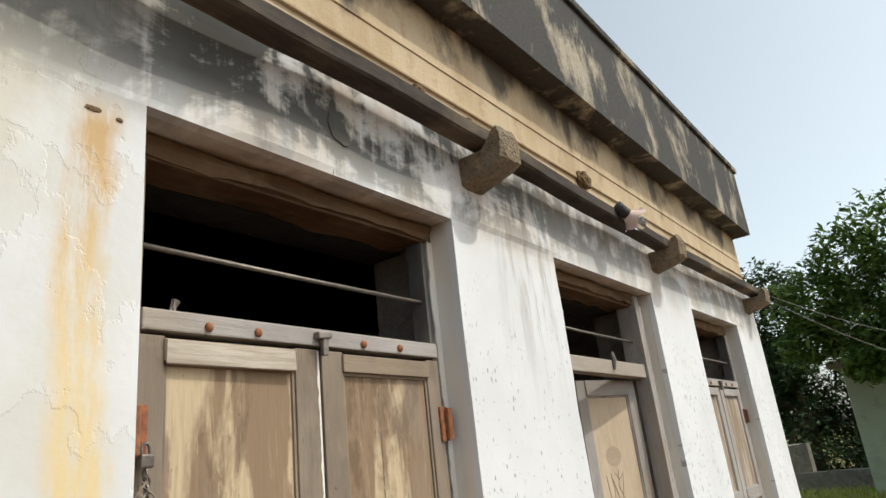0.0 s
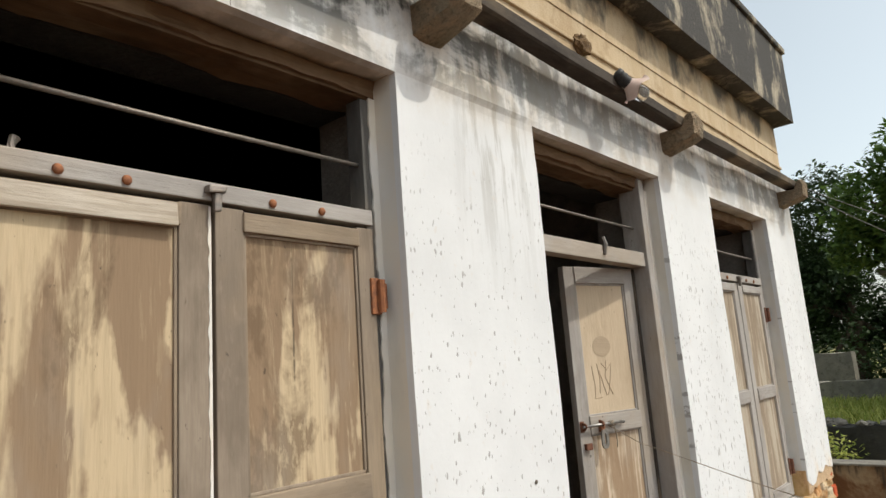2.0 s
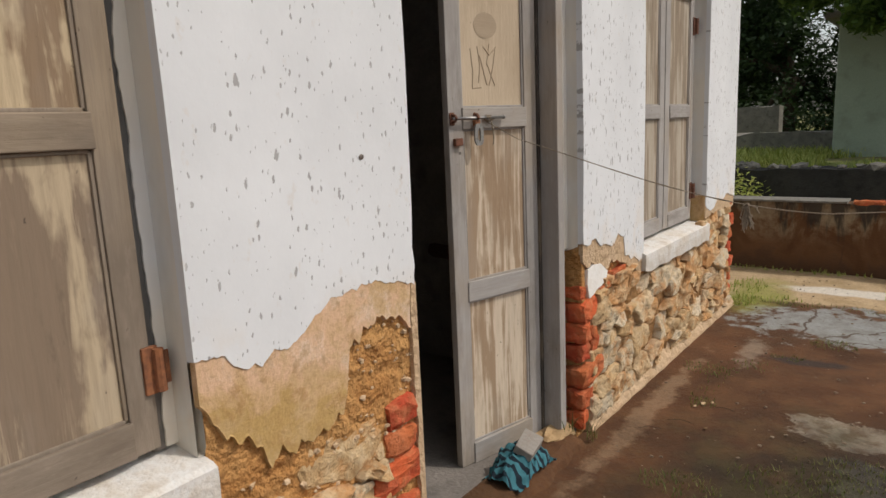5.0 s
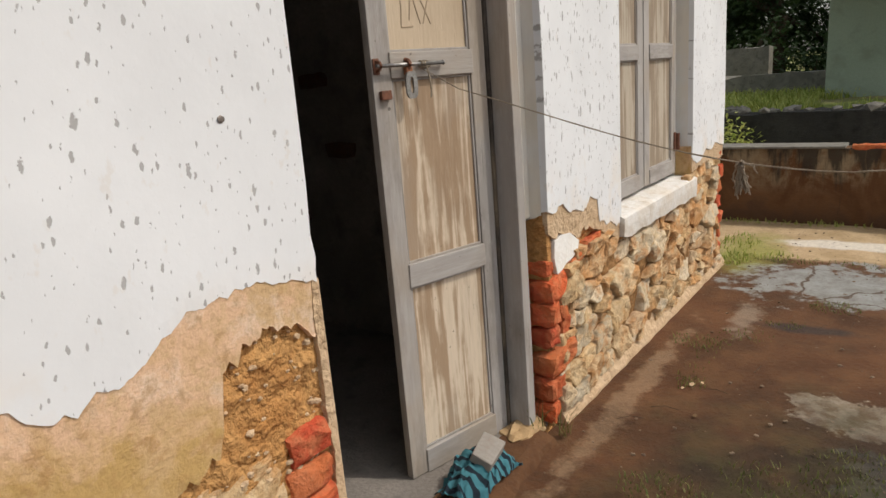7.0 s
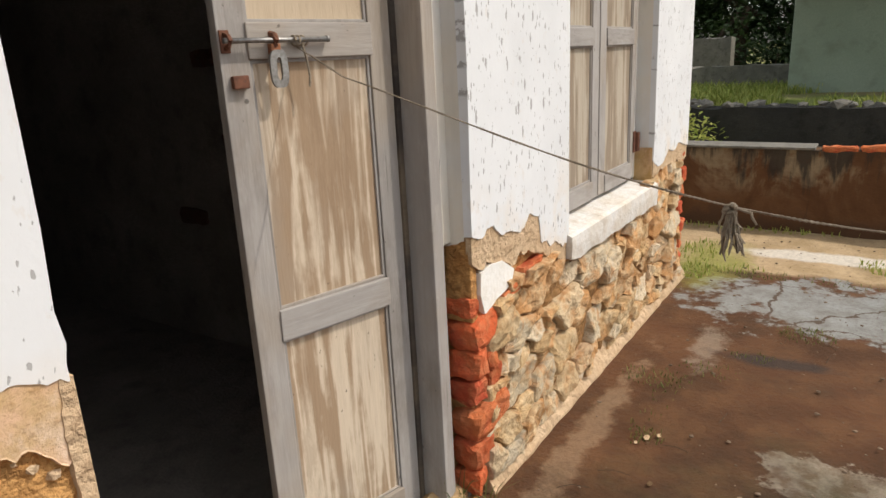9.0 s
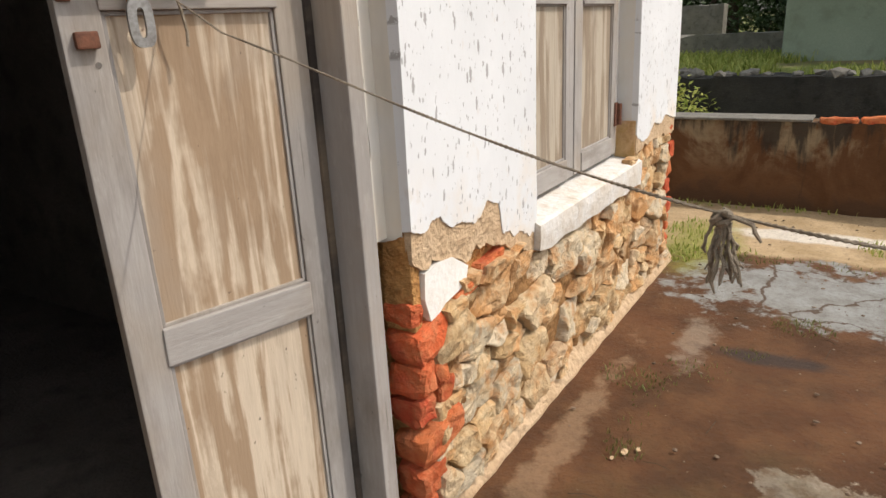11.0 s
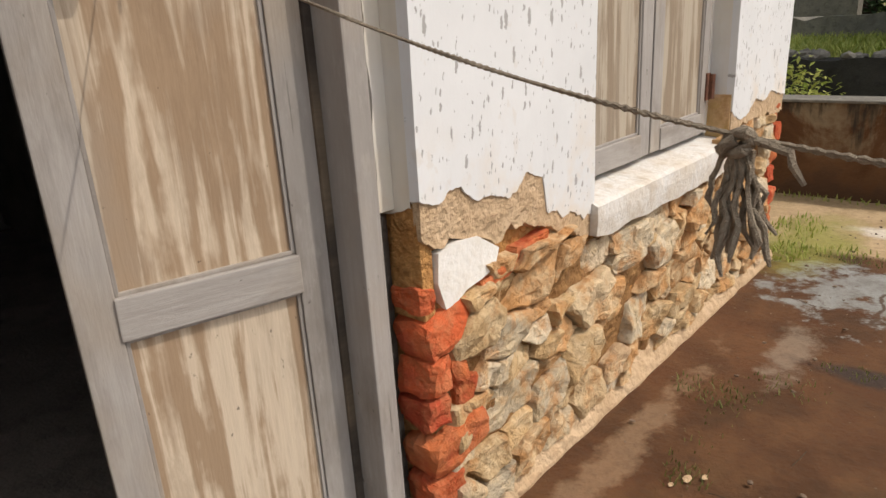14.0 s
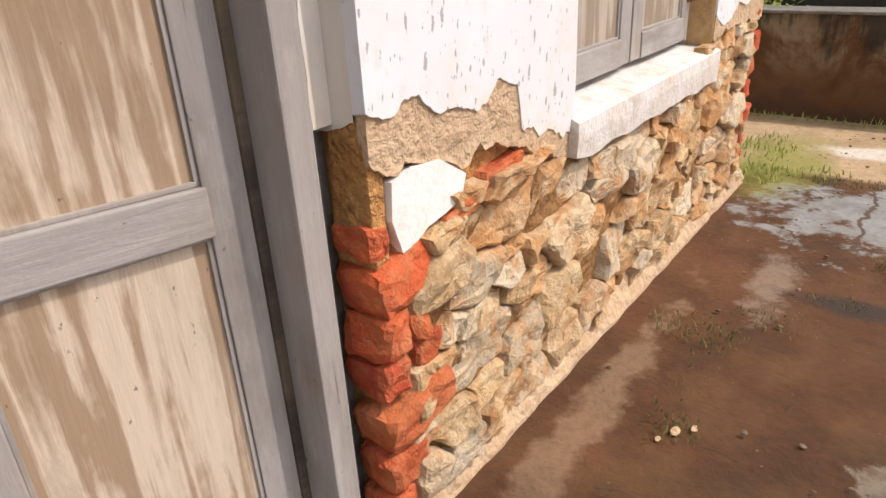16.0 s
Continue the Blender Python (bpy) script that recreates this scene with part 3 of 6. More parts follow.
# ---- structure: the front wall ----
def grid_wall(bm, x0, x1, ys, zs, solid):
    """A wall of cells between the cuts ys and zs; solid(y, z) tells where it stands. Openings get their reveals."""
    def corner(i, j, x, store={}):
        key = (i, j, x)
        if key not in store:
            store[key] = bm.verts.new((x, ys[i], zs[j]))
        return store[key]
    cells = {(i, j) for i in range(len(ys) - 1) for j in range(len(zs) - 1) if solid((ys[i] + ys[i + 1]) / 2, (zs[j] + zs[j + 1]) / 2)}
    for i, j in cells:
        for x in (x0, x1):
            bm.faces.new([corner(a, b, x) for a, b in ((i, j), (i + 1, j), (i + 1, j + 1), (i, j + 1))])
        for di, dj, a, b in ((-1, 0, (i, j), (i, j + 1)), (1, 0, (i + 1, j), (i + 1, j + 1)), (0, -1, (i, j), (i + 1, j)), (0, 1, (i, j + 1), (i + 1, j + 1))):
            if (i + di, j + dj) not in cells:
                bm.faces.new([corner(*a, x0), corner(*b, x0), corner(*b, x1), corner(*a, x1)])


def build_front_wall():
    bm = bmesh.new()
    g = 0.022
    ys = sorted({Y0, Y1 - 0.02, *[o[0] - g for o in OPEN], *[o[1] + g for o in OPEN]})
    zs = sorted({-0.3, 0.0, 0.58, HEAD + g, BAND})

    def solid(y, z):
        for a, b, low in OPEN:
            if a - g < y < b + g and (0.58 if low else 0.0) < z < HEAD + g:
                return False
        return True
    grid_wall(bm, BX, CX, ys, zs, solid)
    return tagged(part("wall_front", bm, MORTAR), "whitewashed rubble and brick wall with fallen plaster", "wall", kind="structure")


wall = build_front_wall()


def outline(points):
    """Height of a broken edge along y, from a few points, roughened."""
    def z_at(y):
        for (a, za), (b, zb) in zip(points, points[1:]):
            if y <= b:
                f = max(0.0, min(1.0, (y - a) / (b - a)))
                return za + (zb - za) * f
        return points[-1][1]
    return z_at


def skin(y0, y1, z1, edge, x=FX, thick=0.026, step=0.009, rough=0.010, seed=0.0, bow=0.006, fray=0.0):
    """A sheet of plaster with a broken lower edge, as thick as it is on the wall."""
    bm = bmesh.new()
    n = max(2, int((y1 - y0) / step))
    rows = 60 if fray else 9
    prev = None
    for k in range(n + 1):
        y = y0 + (y1 - y0) * k / n
        low = edge(y)
        low += rough * noise.noise(Vector((y * 55, seed, 0))) + rough * 1.4 * noise.noise(Vector((y * 19, seed, 4))) if rough else 0
        col = [bm.verts.new((x - thick, y, low - 0.004))]
        for r in range(rows):
            z = low + (z1 - low) * (r / (rows - 1)) ** (1.0 if fray else 1.3)
            col.append(bm.verts.new((x + bow * noise.noise(Vector((y * 2.2, z * 2.2, seed))) * (0.0 if r in (0, rows - 1) else 1), y - (fray * max(0.0, 0.25 + noise.noise(Vector((z * 8, seed, 1))) + 0.6 * noise.noise(Vector((z * 27, seed, 1)))) if k == n else 0), z)))
        col.append(bm.verts.new((x - thick, y, z1)))
        if prev:
            for a in range(len(col) - 1):
                bm.faces.new((prev[a], col[a], col[a + 1], prev[a + 1]))
        else:
            bm.faces.new(col)
        prev = col
    bm.faces.new(prev)
    return bm


def build_plaster():
    flat = lambda h: (lambda y: h)
    e_a = outline([(1.70, 0.915), (1.768, 0.908), (1.814, 0.852), (1.89, 0.877), (1.956, 0.874), (2.03, 0.926), (2.09, 0.956), (2.235, 0.97), (2.41, 0.925)])
    e_b = outline([(3.50, 0.85), (3.56, 0.842), (3.63, 0.858), (3.68, 0.814), (3.77, 0.816), (3.80, 0.79), (3.873, 0.838), (3.94, 0.816), (3.957, 0.717), (4.0, 0.72), (4.03, 0.70), (4.15, 0.67), (4.19, 0.66)])
    e_c = outline([(5.245, 0.80), (5.33, 0.765), (5.40, 0.755), (5.52, 0.82), (5.62, 0.80), (5.75, 0.83), (5.93, 0.79)])
    part("plaster", skin(Y0, OPEN[0][0], HEAD, flat(0.0), rough=0, step=0.08, seed=1), PLASTER, wall)
    part("plaster", skin(OPEN[0][1], OPEN[1][0], HEAD, e_a, seed=2, fray=0.016), PLASTER, wall)
    part("plaster", skin(OPEN[1][1], OPEN[2][0], HEAD, e_b, seed=3), PLASTER, wall)
    part("plaster", skin(OPEN[2][1], Y1, HEAD, e_c, seed=4), PLASTER, wall)
    part("plaster", skin(Y0, Y1, BAND, flat(HEAD), rough=0, step=0.06, seed=5, bow=0.012), PLASTER, wall)
    # undercoat left where the whitewash fell
    u_a = outline([(1.70, 0.83), (1.754, 0.73), (1.84, 0.66), (1.928, 0.62), (2.02, 0.625), (2.098, 0.64), (2.12, 0.72), (2.135, 0.81), (2.225, 0.863), (2.293, 0.866), (2.41, 0.79)])
    u_b = outline([(3.505, 0.77), (3.56, 0.75), (3.66, 0.74), (3.746, 0.705), (3.80, 0.725), (3.92, 0.70), (4.02, 0.66), (4.15, 0.61), (4.19, 0.60)])
    part("undercoat", skin(OPEN[0][1] + 0.004, OPEN[1][0] - 0.004, 1.0, u_a, x=FX - 0.0025, thick=0.021, seed=2, rough=0.028, fray=0.02), TAN, wall, "bare tan undercoat")
    part("undercoat", skin(OPEN[1][1] + 0.004, OPEN[2][0] - 0.004, 0.88, u_b, x=FX - 0.004, thick=0.02, seed=3, rough=0.014), GRIT, wall, "bare rough undercoat")
    part("undercoat", skin(OPEN[2][1] + 0.004, Y1 - 0.004, 0.85, outline([(5.25, 0.72), (5.5, 0.74), (5.93, 0.72)]), x=FX - 0.004, thick=0.02, seed=4, rough=0.014), GRIT, wall, "bare rough undercoat")
    # the loose white flake left on the second pier
    bm = bmesh.new()
    ring = [(3.552, 0.735), (3.61, 0.745), (3.68, 0.738), (3.757, 0.69), (3.74, 0.648), (3.69, 0.635), (3.638, 0.628), (3.60, 0.61), (3.567, 0.606), (3.546, 0.67)]
    a = [bm.verts.new((FX - 0.002, y, z)) for y, z in ring]
    b = [bm.verts.new((FX - 0.026, y, z - 0.002)) for y, z in ring]
    bm.faces.new(a)
    for k in range(len(ring)):
        bm.faces.new((a[k], b[k], b[(k + 1) % len(ring)], a[(k + 1) % len(ring)]))
    part("plaster_flake", bm, WHITE, wall, "loose white plaster flake")
    # plaster in the reveals
    for (y0, y1, low), foot in zip(OPEN, ((0.70, 0.70), (0.9, 0.835), (0.70, 0.70))):
        for face, z0 in ((y0, foot[0]), (y1, foot[1])):
            s = 1 if face == y0 else -1
            bm = bmesh.new()
            prev = None
            for k in range(13):
                x = CX + 0.004 - 0.088 * k / 12
                z = z0 + (0.008 * noise.noise(Vector((x * 40, face, 0))) if low == 0 else 0) - (0.02 * (k / 12) if low == 0 and s < 0 else 0)
                col = [bm.verts.new((x, face, z)), bm.verts.new((x, face, HEAD)), bm.verts.new((x, face - s * 0.021, HEAD)), bm.verts.new((x, face - s * 0.021, z))]
                if prev:
                    for a in range(4):
                        bm.faces.new((prev[a], col[a], col[(a + 1) % 4], prev[(a + 1) % 4]))
                prev = col
            part("reveal_plaster", bm, REVEAL, wall)
        # dark linings put the shade behind the frame into the reveal's colour
        for face, s in ((y0, 1), (y1, -1)):
            box_part("inner_reveal", INNER, wall, BX + 0.002, CX - 0.088, min(face - s * 0.021, face - s * 0.004), max(face - s * 0.021, face - s * 0.004), low + 0.02, HEAD, 0)
        # added near-black box that stands in for the shade behind the lintel
        box_part("inner_soffit", SHADEBLACK, wall, BX - 0.01, CX - 0.20, y0 - 0.018, y1 + 0.018, 2.46, HEAD + 0.02, 0)
        box_part("soffit_plaster", REVEAL, wall, CX - 0.10, CX + 0.004, y0, y1, HEAD + 0.001, HEAD + 0.02, 0)


build_plaster()


def wall_patch(name, y, z, ry, rz, material, label, seed, n=30):
    """A thin cake of plaster with an uneven rim, stuck on the wall."""
    bm = bmesh.new()
    rings = []
    for x, k in ((FX - 0.004, 1.0), (FX + 0.007, 0.96), (FX + 0.010, 0.7)):
        ring = []
        for q in range(n):
            a = 2 * math.pi * q / n
            r = k * (1 + 0.22 * noise.noise(Vector((math.cos(a) * 1.6, math.sin(a) * 1.6, seed))) + 0.07 * noise.noise(Vector((math.cos(a) * 6, math.sin(a) * 6, seed))))
            ring.append(bm.verts.new((x, y + ry * r * math.cos(a), z + rz * r * math.sin(a))))
        rings.append(ring)
    for a, b in zip(rings, rings[1:]):
        for q in range(n):
            bm.faces.new((a[q], a[(q + 1) % n], b[(q + 1) % n], b[q]))
    bm.faces.new(rings[-1])
    part(name, bm, material, wall, label)


wall_patch("plaster_patch", 1.205, 2.675, 0.052, 0.05, REVEAL, "smooth pale plaster patch", 3.0)
bm = bmesh.new()
tube(bm, [(FX + 0.0005, 1.170 + 0.008 * noise.noise(Vector((k * 0.7, 2, 0))), 2.522 + 0.009 * k) for k in range(11)], [0.0015 + 0.0012 * abs(noise.noise(Vector((k * 1.3, 0, 5)))) for k in range(11)], 5)
part("crack", bm, INNER, wall, "open crack in the plaster")
box_part("reveal_undercoat", TAN, wall, -1.262, FX - 0.006, 5.2405, 5.2445, 0.705, 0.865, 0.001, 0.001, "bare tan undercoat in the reveal")


def shell_box(name, x0, x1, y0, y1, z0, z1, material, label, category="wall", parent=None):
    ob = box_part(name, material, parent, x0, x1, y0, y1, z0, z1, 0)
    return ob if parent else tagged(ob, label, category, kind="structure")


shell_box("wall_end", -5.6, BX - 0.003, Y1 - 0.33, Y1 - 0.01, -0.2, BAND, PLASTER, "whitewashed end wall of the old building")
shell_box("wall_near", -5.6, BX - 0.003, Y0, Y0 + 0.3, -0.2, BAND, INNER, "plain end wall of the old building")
shell_box("wall_back", -5.9, -5.6, Y0, Y1 - 0.01, -0.2, BAND, INNER, "dark back wall of the room")
shell_box("wall_partition", -5.6, BX - 0.003, 3.95, 4.15, 0.03, BAND - 0.004, INNER, "dark-toned brick partition inside the dark room")
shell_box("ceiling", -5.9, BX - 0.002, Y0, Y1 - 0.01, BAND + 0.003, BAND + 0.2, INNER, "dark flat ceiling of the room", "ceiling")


def build_roof():
    roof = thing("parapet", FX, 0, BAND, "ochre limewashed parapet with a black mildewed cornice", "parapet", kind="structure")
    inv = roof.matrix_basis.inverted()

    def add(name, bm, material, label=""):
        bm.transform(inv)
        return part(name, bm, material, roof, label)
    bm = bmesh.new()
    box(bm, -5.9, FX - 0.016, Y0, Y1 - 0.004, BAND + 0.003, SOFFIT, 0)
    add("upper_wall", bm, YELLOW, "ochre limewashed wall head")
    bm = bmesh.new()
    box(bm, FX - 0.05, FX - 0.004, Y0, Y1 + 0.006, BAND + 0.15, BAND + 0.168, 0.005)
    add("string_course", bm, YELLOW)
    for z in (0.07, 0.275):
        bm = bmesh.new()
        box(bm, FX - 0.05, FX - 0.011, Y0, Y1 + 0.003, BAND + z, BAND + z + 0.010, 0.003)
        add("string_course", bm, YELLOW)
    bm = bmesh.new()
    prev = None
    for k in range(93):
        y = Y0 + (6.0 - Y0) * k / 92
        n = lambda a: 0.005 * noise.noise(Vector((y * 3, a, 0)))
        col = [bm.verts.new(c) for c in ((-5.95, y, SOFFIT), (-1.05 + n(1), y, SOFFIT + n(2)), (-1.05 + n(3), y, 3.65), (-1.05 + n(4), y, 3.93), (-5.95, y, 3.93))]
        if prev:
            for a in range(5):
                bm.faces.new((prev[a], col[a], col[(a + 1) % 5], prev[(a + 1) % 5]))
        else:
            bm.faces.new(col)
        prev = col
    bm.faces.new(prev[::-1])
    add("cornice", bm, CORNICE, "black mildewed cornice face")
    bm = bmesh.new()
    box(bm, -5.97, -1.028, Y0 - 0.02, 6.02, 3.935, 3.985, 0.012)
    add("coping", bm, CORNICE, "dark cement coping")
    return roof


build_roof()


# ---- windows and the door ----
def timber(x0, x1, y0, y1, z0, z1, amp, seed, step=0.05):
    """A hewn timber that runs along y, its faces uneven."""
    bm = bmesh.new()
    prev = None
    n = max(4, int((y1 - y0) / step))
    ring = [(x0, z0), ((x0 + x1) / 2, z0), (x1, z0), (x1, (z0 + z1) / 2), (x1, z1), (x0, z1)]
    for k in range(n + 1):
        y = y0 + (y1 - y0) * k / n
        col = []
        for q, (x, z) in enumerate(ring):
            w = noise.noise(Vector((y * 5, q * 1.7, seed))) + 0.5 * noise.noise(Vector((y * 17, q * 2.3, seed)))
            col.append(bm.verts.new((x + amp * w * (x == x1), y, z + amp * w * (z == z0))))
        if prev:
            for a in range(6):
                bm.faces.new((prev[a], col[a], col[(a + 1) % 6], prev[(a + 1) % 6]))
        else:
            bm.faces.new(col)
        prev = col
    bm.faces.new(prev[::-1])
    return bm


def ragged_strip(x0, x1, y_edge, y_wall, z0, z1, amp, seed, step=0.012):
    """An upright strip of plaster with one broken edge."""
    bm = bmesh.new()
    prev = None
    n = int((z1 - z0) / step)
    for k in range(n + 1):
        z = z0 + (z1 - z0) * k / n
        w = y_edge + amp * (noise.noise(Vector((z * 9, seed, 0))) + 0.6 * noise.noise(Vector((z * 34, seed, 2))))
        col = [bm.verts.new(c) for c in ((x0, w, z), (x1, w + 0.002 * noise.noise(Vector((z * 60, 1, seed))), z), (x1, y_wall, z), (x0, y_wall, z))]
        if prev:
            for a in range(4):
                bm.faces.new((prev[a], col[a], col[(a + 1) % 4], prev[(a + 1) % 4]))
        else:
            bm.faces.new(col)
        prev = col
    bm.faces.new(prev[::-1])
    return bm


def leaf(name, parent, width, height, rails, stile, m, grain, frame_wood=None, top_grain=None):
    """A panelled leaf: stiles, rails and sunk panels. Local axes: x out of the wall, y across, z up."""
    wood = frame_wood or GREYWOOD
    bm = bmesh.new()
    box(bm, -0.032, 0, 0, stile[0], 0, height, 0.003)
    box(bm, -0.032, 0, width - stile[1], width, 0, height, 0.003)
    main = part(name, bm, wood, parent, m=m)
    for z0, z1 in rails:
        bm = bmesh.new()
        box(bm, -0.03, 0.006, stile[0] - 0.004, width - stile[1] + 0.004, z0, z1, 0.003, 0.0012)
        part("rail", bm, PALERAIL if wood is PALEGREY else GREYRAIL, main)
    for (a, b), (c, d) in zip(rails, rails[1:]):
        bm = bmesh.new()
        box(bm, -0.024, -0.011, stile[0] - 0.006, width - stile[1] + 0.006, b - 0.006, c + 0.006, 0)
        part("panel", bm, top_grain if top_grain and d > height - 0.03 else LOWPANEL if grain is PANELWOOD and a == 0 else grain, main, "flaking wood panel with streaked grain")
        for y0, y1, z0, z1 in ((stile[0], stile[0] + 0.008, b, c), (width - stile[1] - 0.008, width - stile[1], b, c), (stile[0], width - stile[1], b, b + 0.008), (stile[0], width - stile[1], c - 0.008, c)):
            bm = bmesh.new()
            box(bm, -0.014, -0.005, y0, y1, z0, z1, 0.002)
            part("bead", bm, wood, main)
    return main


def build_window(name, y0, y1, grain):
    label = "weathered grey wooden window with closed panelled shutters and open barred top light"
    win = thing(name, -1.25, (y0 + y1) / 2, 0.70, label, "window", "shuttered windows", "structure")
    inv = win.matrix_basis.inverted()
    add = lambda n, b, mt, lb="", sm=False: (b.transform(inv), part(n, b, mt, win, lb, sm))[1]
    # outer frame
    for n, box_at in (("frame_jamb", (-1.325, -1.262, y0 + 0.004, y0 + 0.056, 0.716, 2.455)), ("frame_jamb", (-1.325, -1.262, y1 - 0.056, y1 - 0.014, 0.716, 2.455)),
                      ("frame_head", (-1.325, -1.262, y0 + 0.004, y1 - 0.004, 2.457, 2.51))):
        bm = bmesh.new()
        box(bm, *box_at, 0.004, 0.002)
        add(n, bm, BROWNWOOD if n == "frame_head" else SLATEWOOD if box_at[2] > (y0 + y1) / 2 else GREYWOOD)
    bm = ragged_strip(-1.30, -1.2575, y1 - 0.026, y1 - 0.0005, 0.72, 2.50, 0.009, y1)
    add("plaster_edge", bm, REVEAL, "broken plaster edge")
    bm = bmesh.new()
    box(bm, -1.31, -1.243, y0 + 0.05, y1 - 0.046, 2.072, 2.116, 0.004, 0.0015)
    add("transom", bm, PALERAIL)
    bm = bmesh.new()
    tube(bm, [(-1.285, y0 + 0.04, 2.262), (-1.287, (y0 + y1) / 2, 2.258), (-1.285, y1 - 0.05, 2.256)], 0.0065, 8)
    add("iron_bar", bm, IRON, "rusty iron bar", True)
    # rough lintel board under the head
    bm = timber(-1.385, -1.255, y0 + 0.006, y1 - 0.006, 2.462, 2.515, 0.016, y0)
    add("lintel_board", bm, BROWNWOOD, "rough brown lintel timber")
    mid = y0 + 0.524
    if grain is PANELWOOD:
        bm = ragged_strip(-1.256, -1.2485, mid - 0.0105, mid - 0.004, 0.73, 2.06, 0.006, 3.0, 0.008)
        add("putty_edge", bm, REVEAL, "flaking white putty along the meeting edge")
    for k, (a, b) in enumerate(((y0 + 0.048, mid - 0.005), (mid + 0.007, y1 - 0.044))):
        m = inv @ Matrix.Translation((-1.25, a, 0.728))
        main = leaf("shutter", win, b - a, 1.335, [(0, 0.075), (0.62, 0.688), (1.282, 1.33)], (0.074, 0.058) if k else (0.056, 0.074), m, grain, PALEGREY if grain is GREYPANEL else GREYWOOD)
        for hz in (0.17, 1.145):
            bm = bmesh.new()
            y = (b - a) if k else 0.0
            s = 1 if k else -1
            box(bm, -0.004, 0.007, min(y - s * 0.02, y + s * 0.014), max(y - s * 0.02, y + s * 0.014), hz - 0.05, hz + 0.05, 0.002)
            tube(bm, [(0.014, y + s * 0.010, hz - 0.045), (0.014, y + s * 0.010, hz + 0.045)], 0.011, 8)
            box(bm, 0.006, 0.011, min(y, y + s * 0.034), max(y, y + s * 0.034), hz - 0.034, hz + 0.036, 0.001)
            part("hinge", bm, RUST if grain is PANELWOOD else DULLRUST, main, "rusted iron strap hinge")
    if grain is PANELWOOD:
        bm = bmesh.new()
        box(bm, -1.248, -1.2405, y0 + 0.102, mid - 0.084, 2.004, 2.056, 0.002, 0.0025)
        add("mending_board", bm, MENDING, "chipped pale board nailed over the top rail")
    # studs and a turn-button on the transom
    for y in (y0 + 0.20, y0 + 0.33, y0 + 0.68, y0 + 0.83):
        bm = bmesh.new()
        bmesh.ops.create_uvsphere(bm, u_segments=8, v_segments=5, radius=0.011)
        bm.transform(Matrix.Translation((-1.241, y, 2.088)) @ Matrix.Diagonal((0.7, 1, 1, 1)))
        add("stud", bm, RUST, "", True)
    bm = bmesh.new()
    box(bm, -1.245, -1.222, mid - 0.022, mid + 0.022, 2.086, 2.104, 0.005, 0.003)
    box(bm, -1.243, -1.226, mid - 0.006, mid + 0.012, 2.045, 2.09, 0.004, 0.002)
    add("turn_button", bm, IRON, "dark wooden turn button")
    bm = bmesh.new()
    tube(bm, [(-1.262, y0 + 0.125, 2.113), (-1.262, y0 + 0.127, 2.128), (-1.262, y0 + 0.133, 2.142)], [0.009, 0.007, 0.010], 7)
    add("peg", bm, IRON)
    return win


win1 = build_window("window_1", OPEN[0][0], OPEN[0][1], PANELWOOD)
win3 = build_window("window_2", OPEN[2][0], OPEN[2][1], GREYPANEL)


def build_sill(y0, y1, name):
    bm = bmesh.new()
    n = 26
    prev = None
    for k in range(n + 1):
        y = y0 + (y1 - y0) * k / n
        w = 0.006 * noise.noise(Vector((y * 14, 0, y0)))
        low = 0.585 + 0.012 * noise.noise(Vector((y * 9, 3, 0))) + 0.01 * (1 - k / n)
        ring = [(-1.33, 0.715), (FX + 0.004, 0.692 + w), (FX + 0.018 + w, 0.684 + w), (FX + 0.021, 0.65), (FX + 0.018, low), (CX - 0.02, low)]
        col = [bm.verts.new((x, y, z)) for x, z in ring]
        if prev:
            for a in range(len(col)):
                bm.faces.new((prev[a], col[a], col[(a + 1) % len(col)], prev[(a + 1) % len(col)]))
        else:
            bm.faces.new(col)
        prev = col
    bm.faces.new(prev[::-1])
    ob = part(name, bm, SILLMAT)
    return tagged(ob, "thick white plastered window sill with chipped edge", "window sill", "window sills", "structure")


build_sill(OPEN[0][0] - 0.02, OPEN[0][1] + 0.015, "window_sill")
build_sill(OPEN[2][0] - 0.015, OPEN[2][1] + 0.03, "window_sill")
for y0, y1, _ in (OPEN[0], OPEN[2]):
    shell_box("sill_core", BX + 0.02, -1.333, y0, y1, 0.581, 0.713, INNER, "", parent=wall)


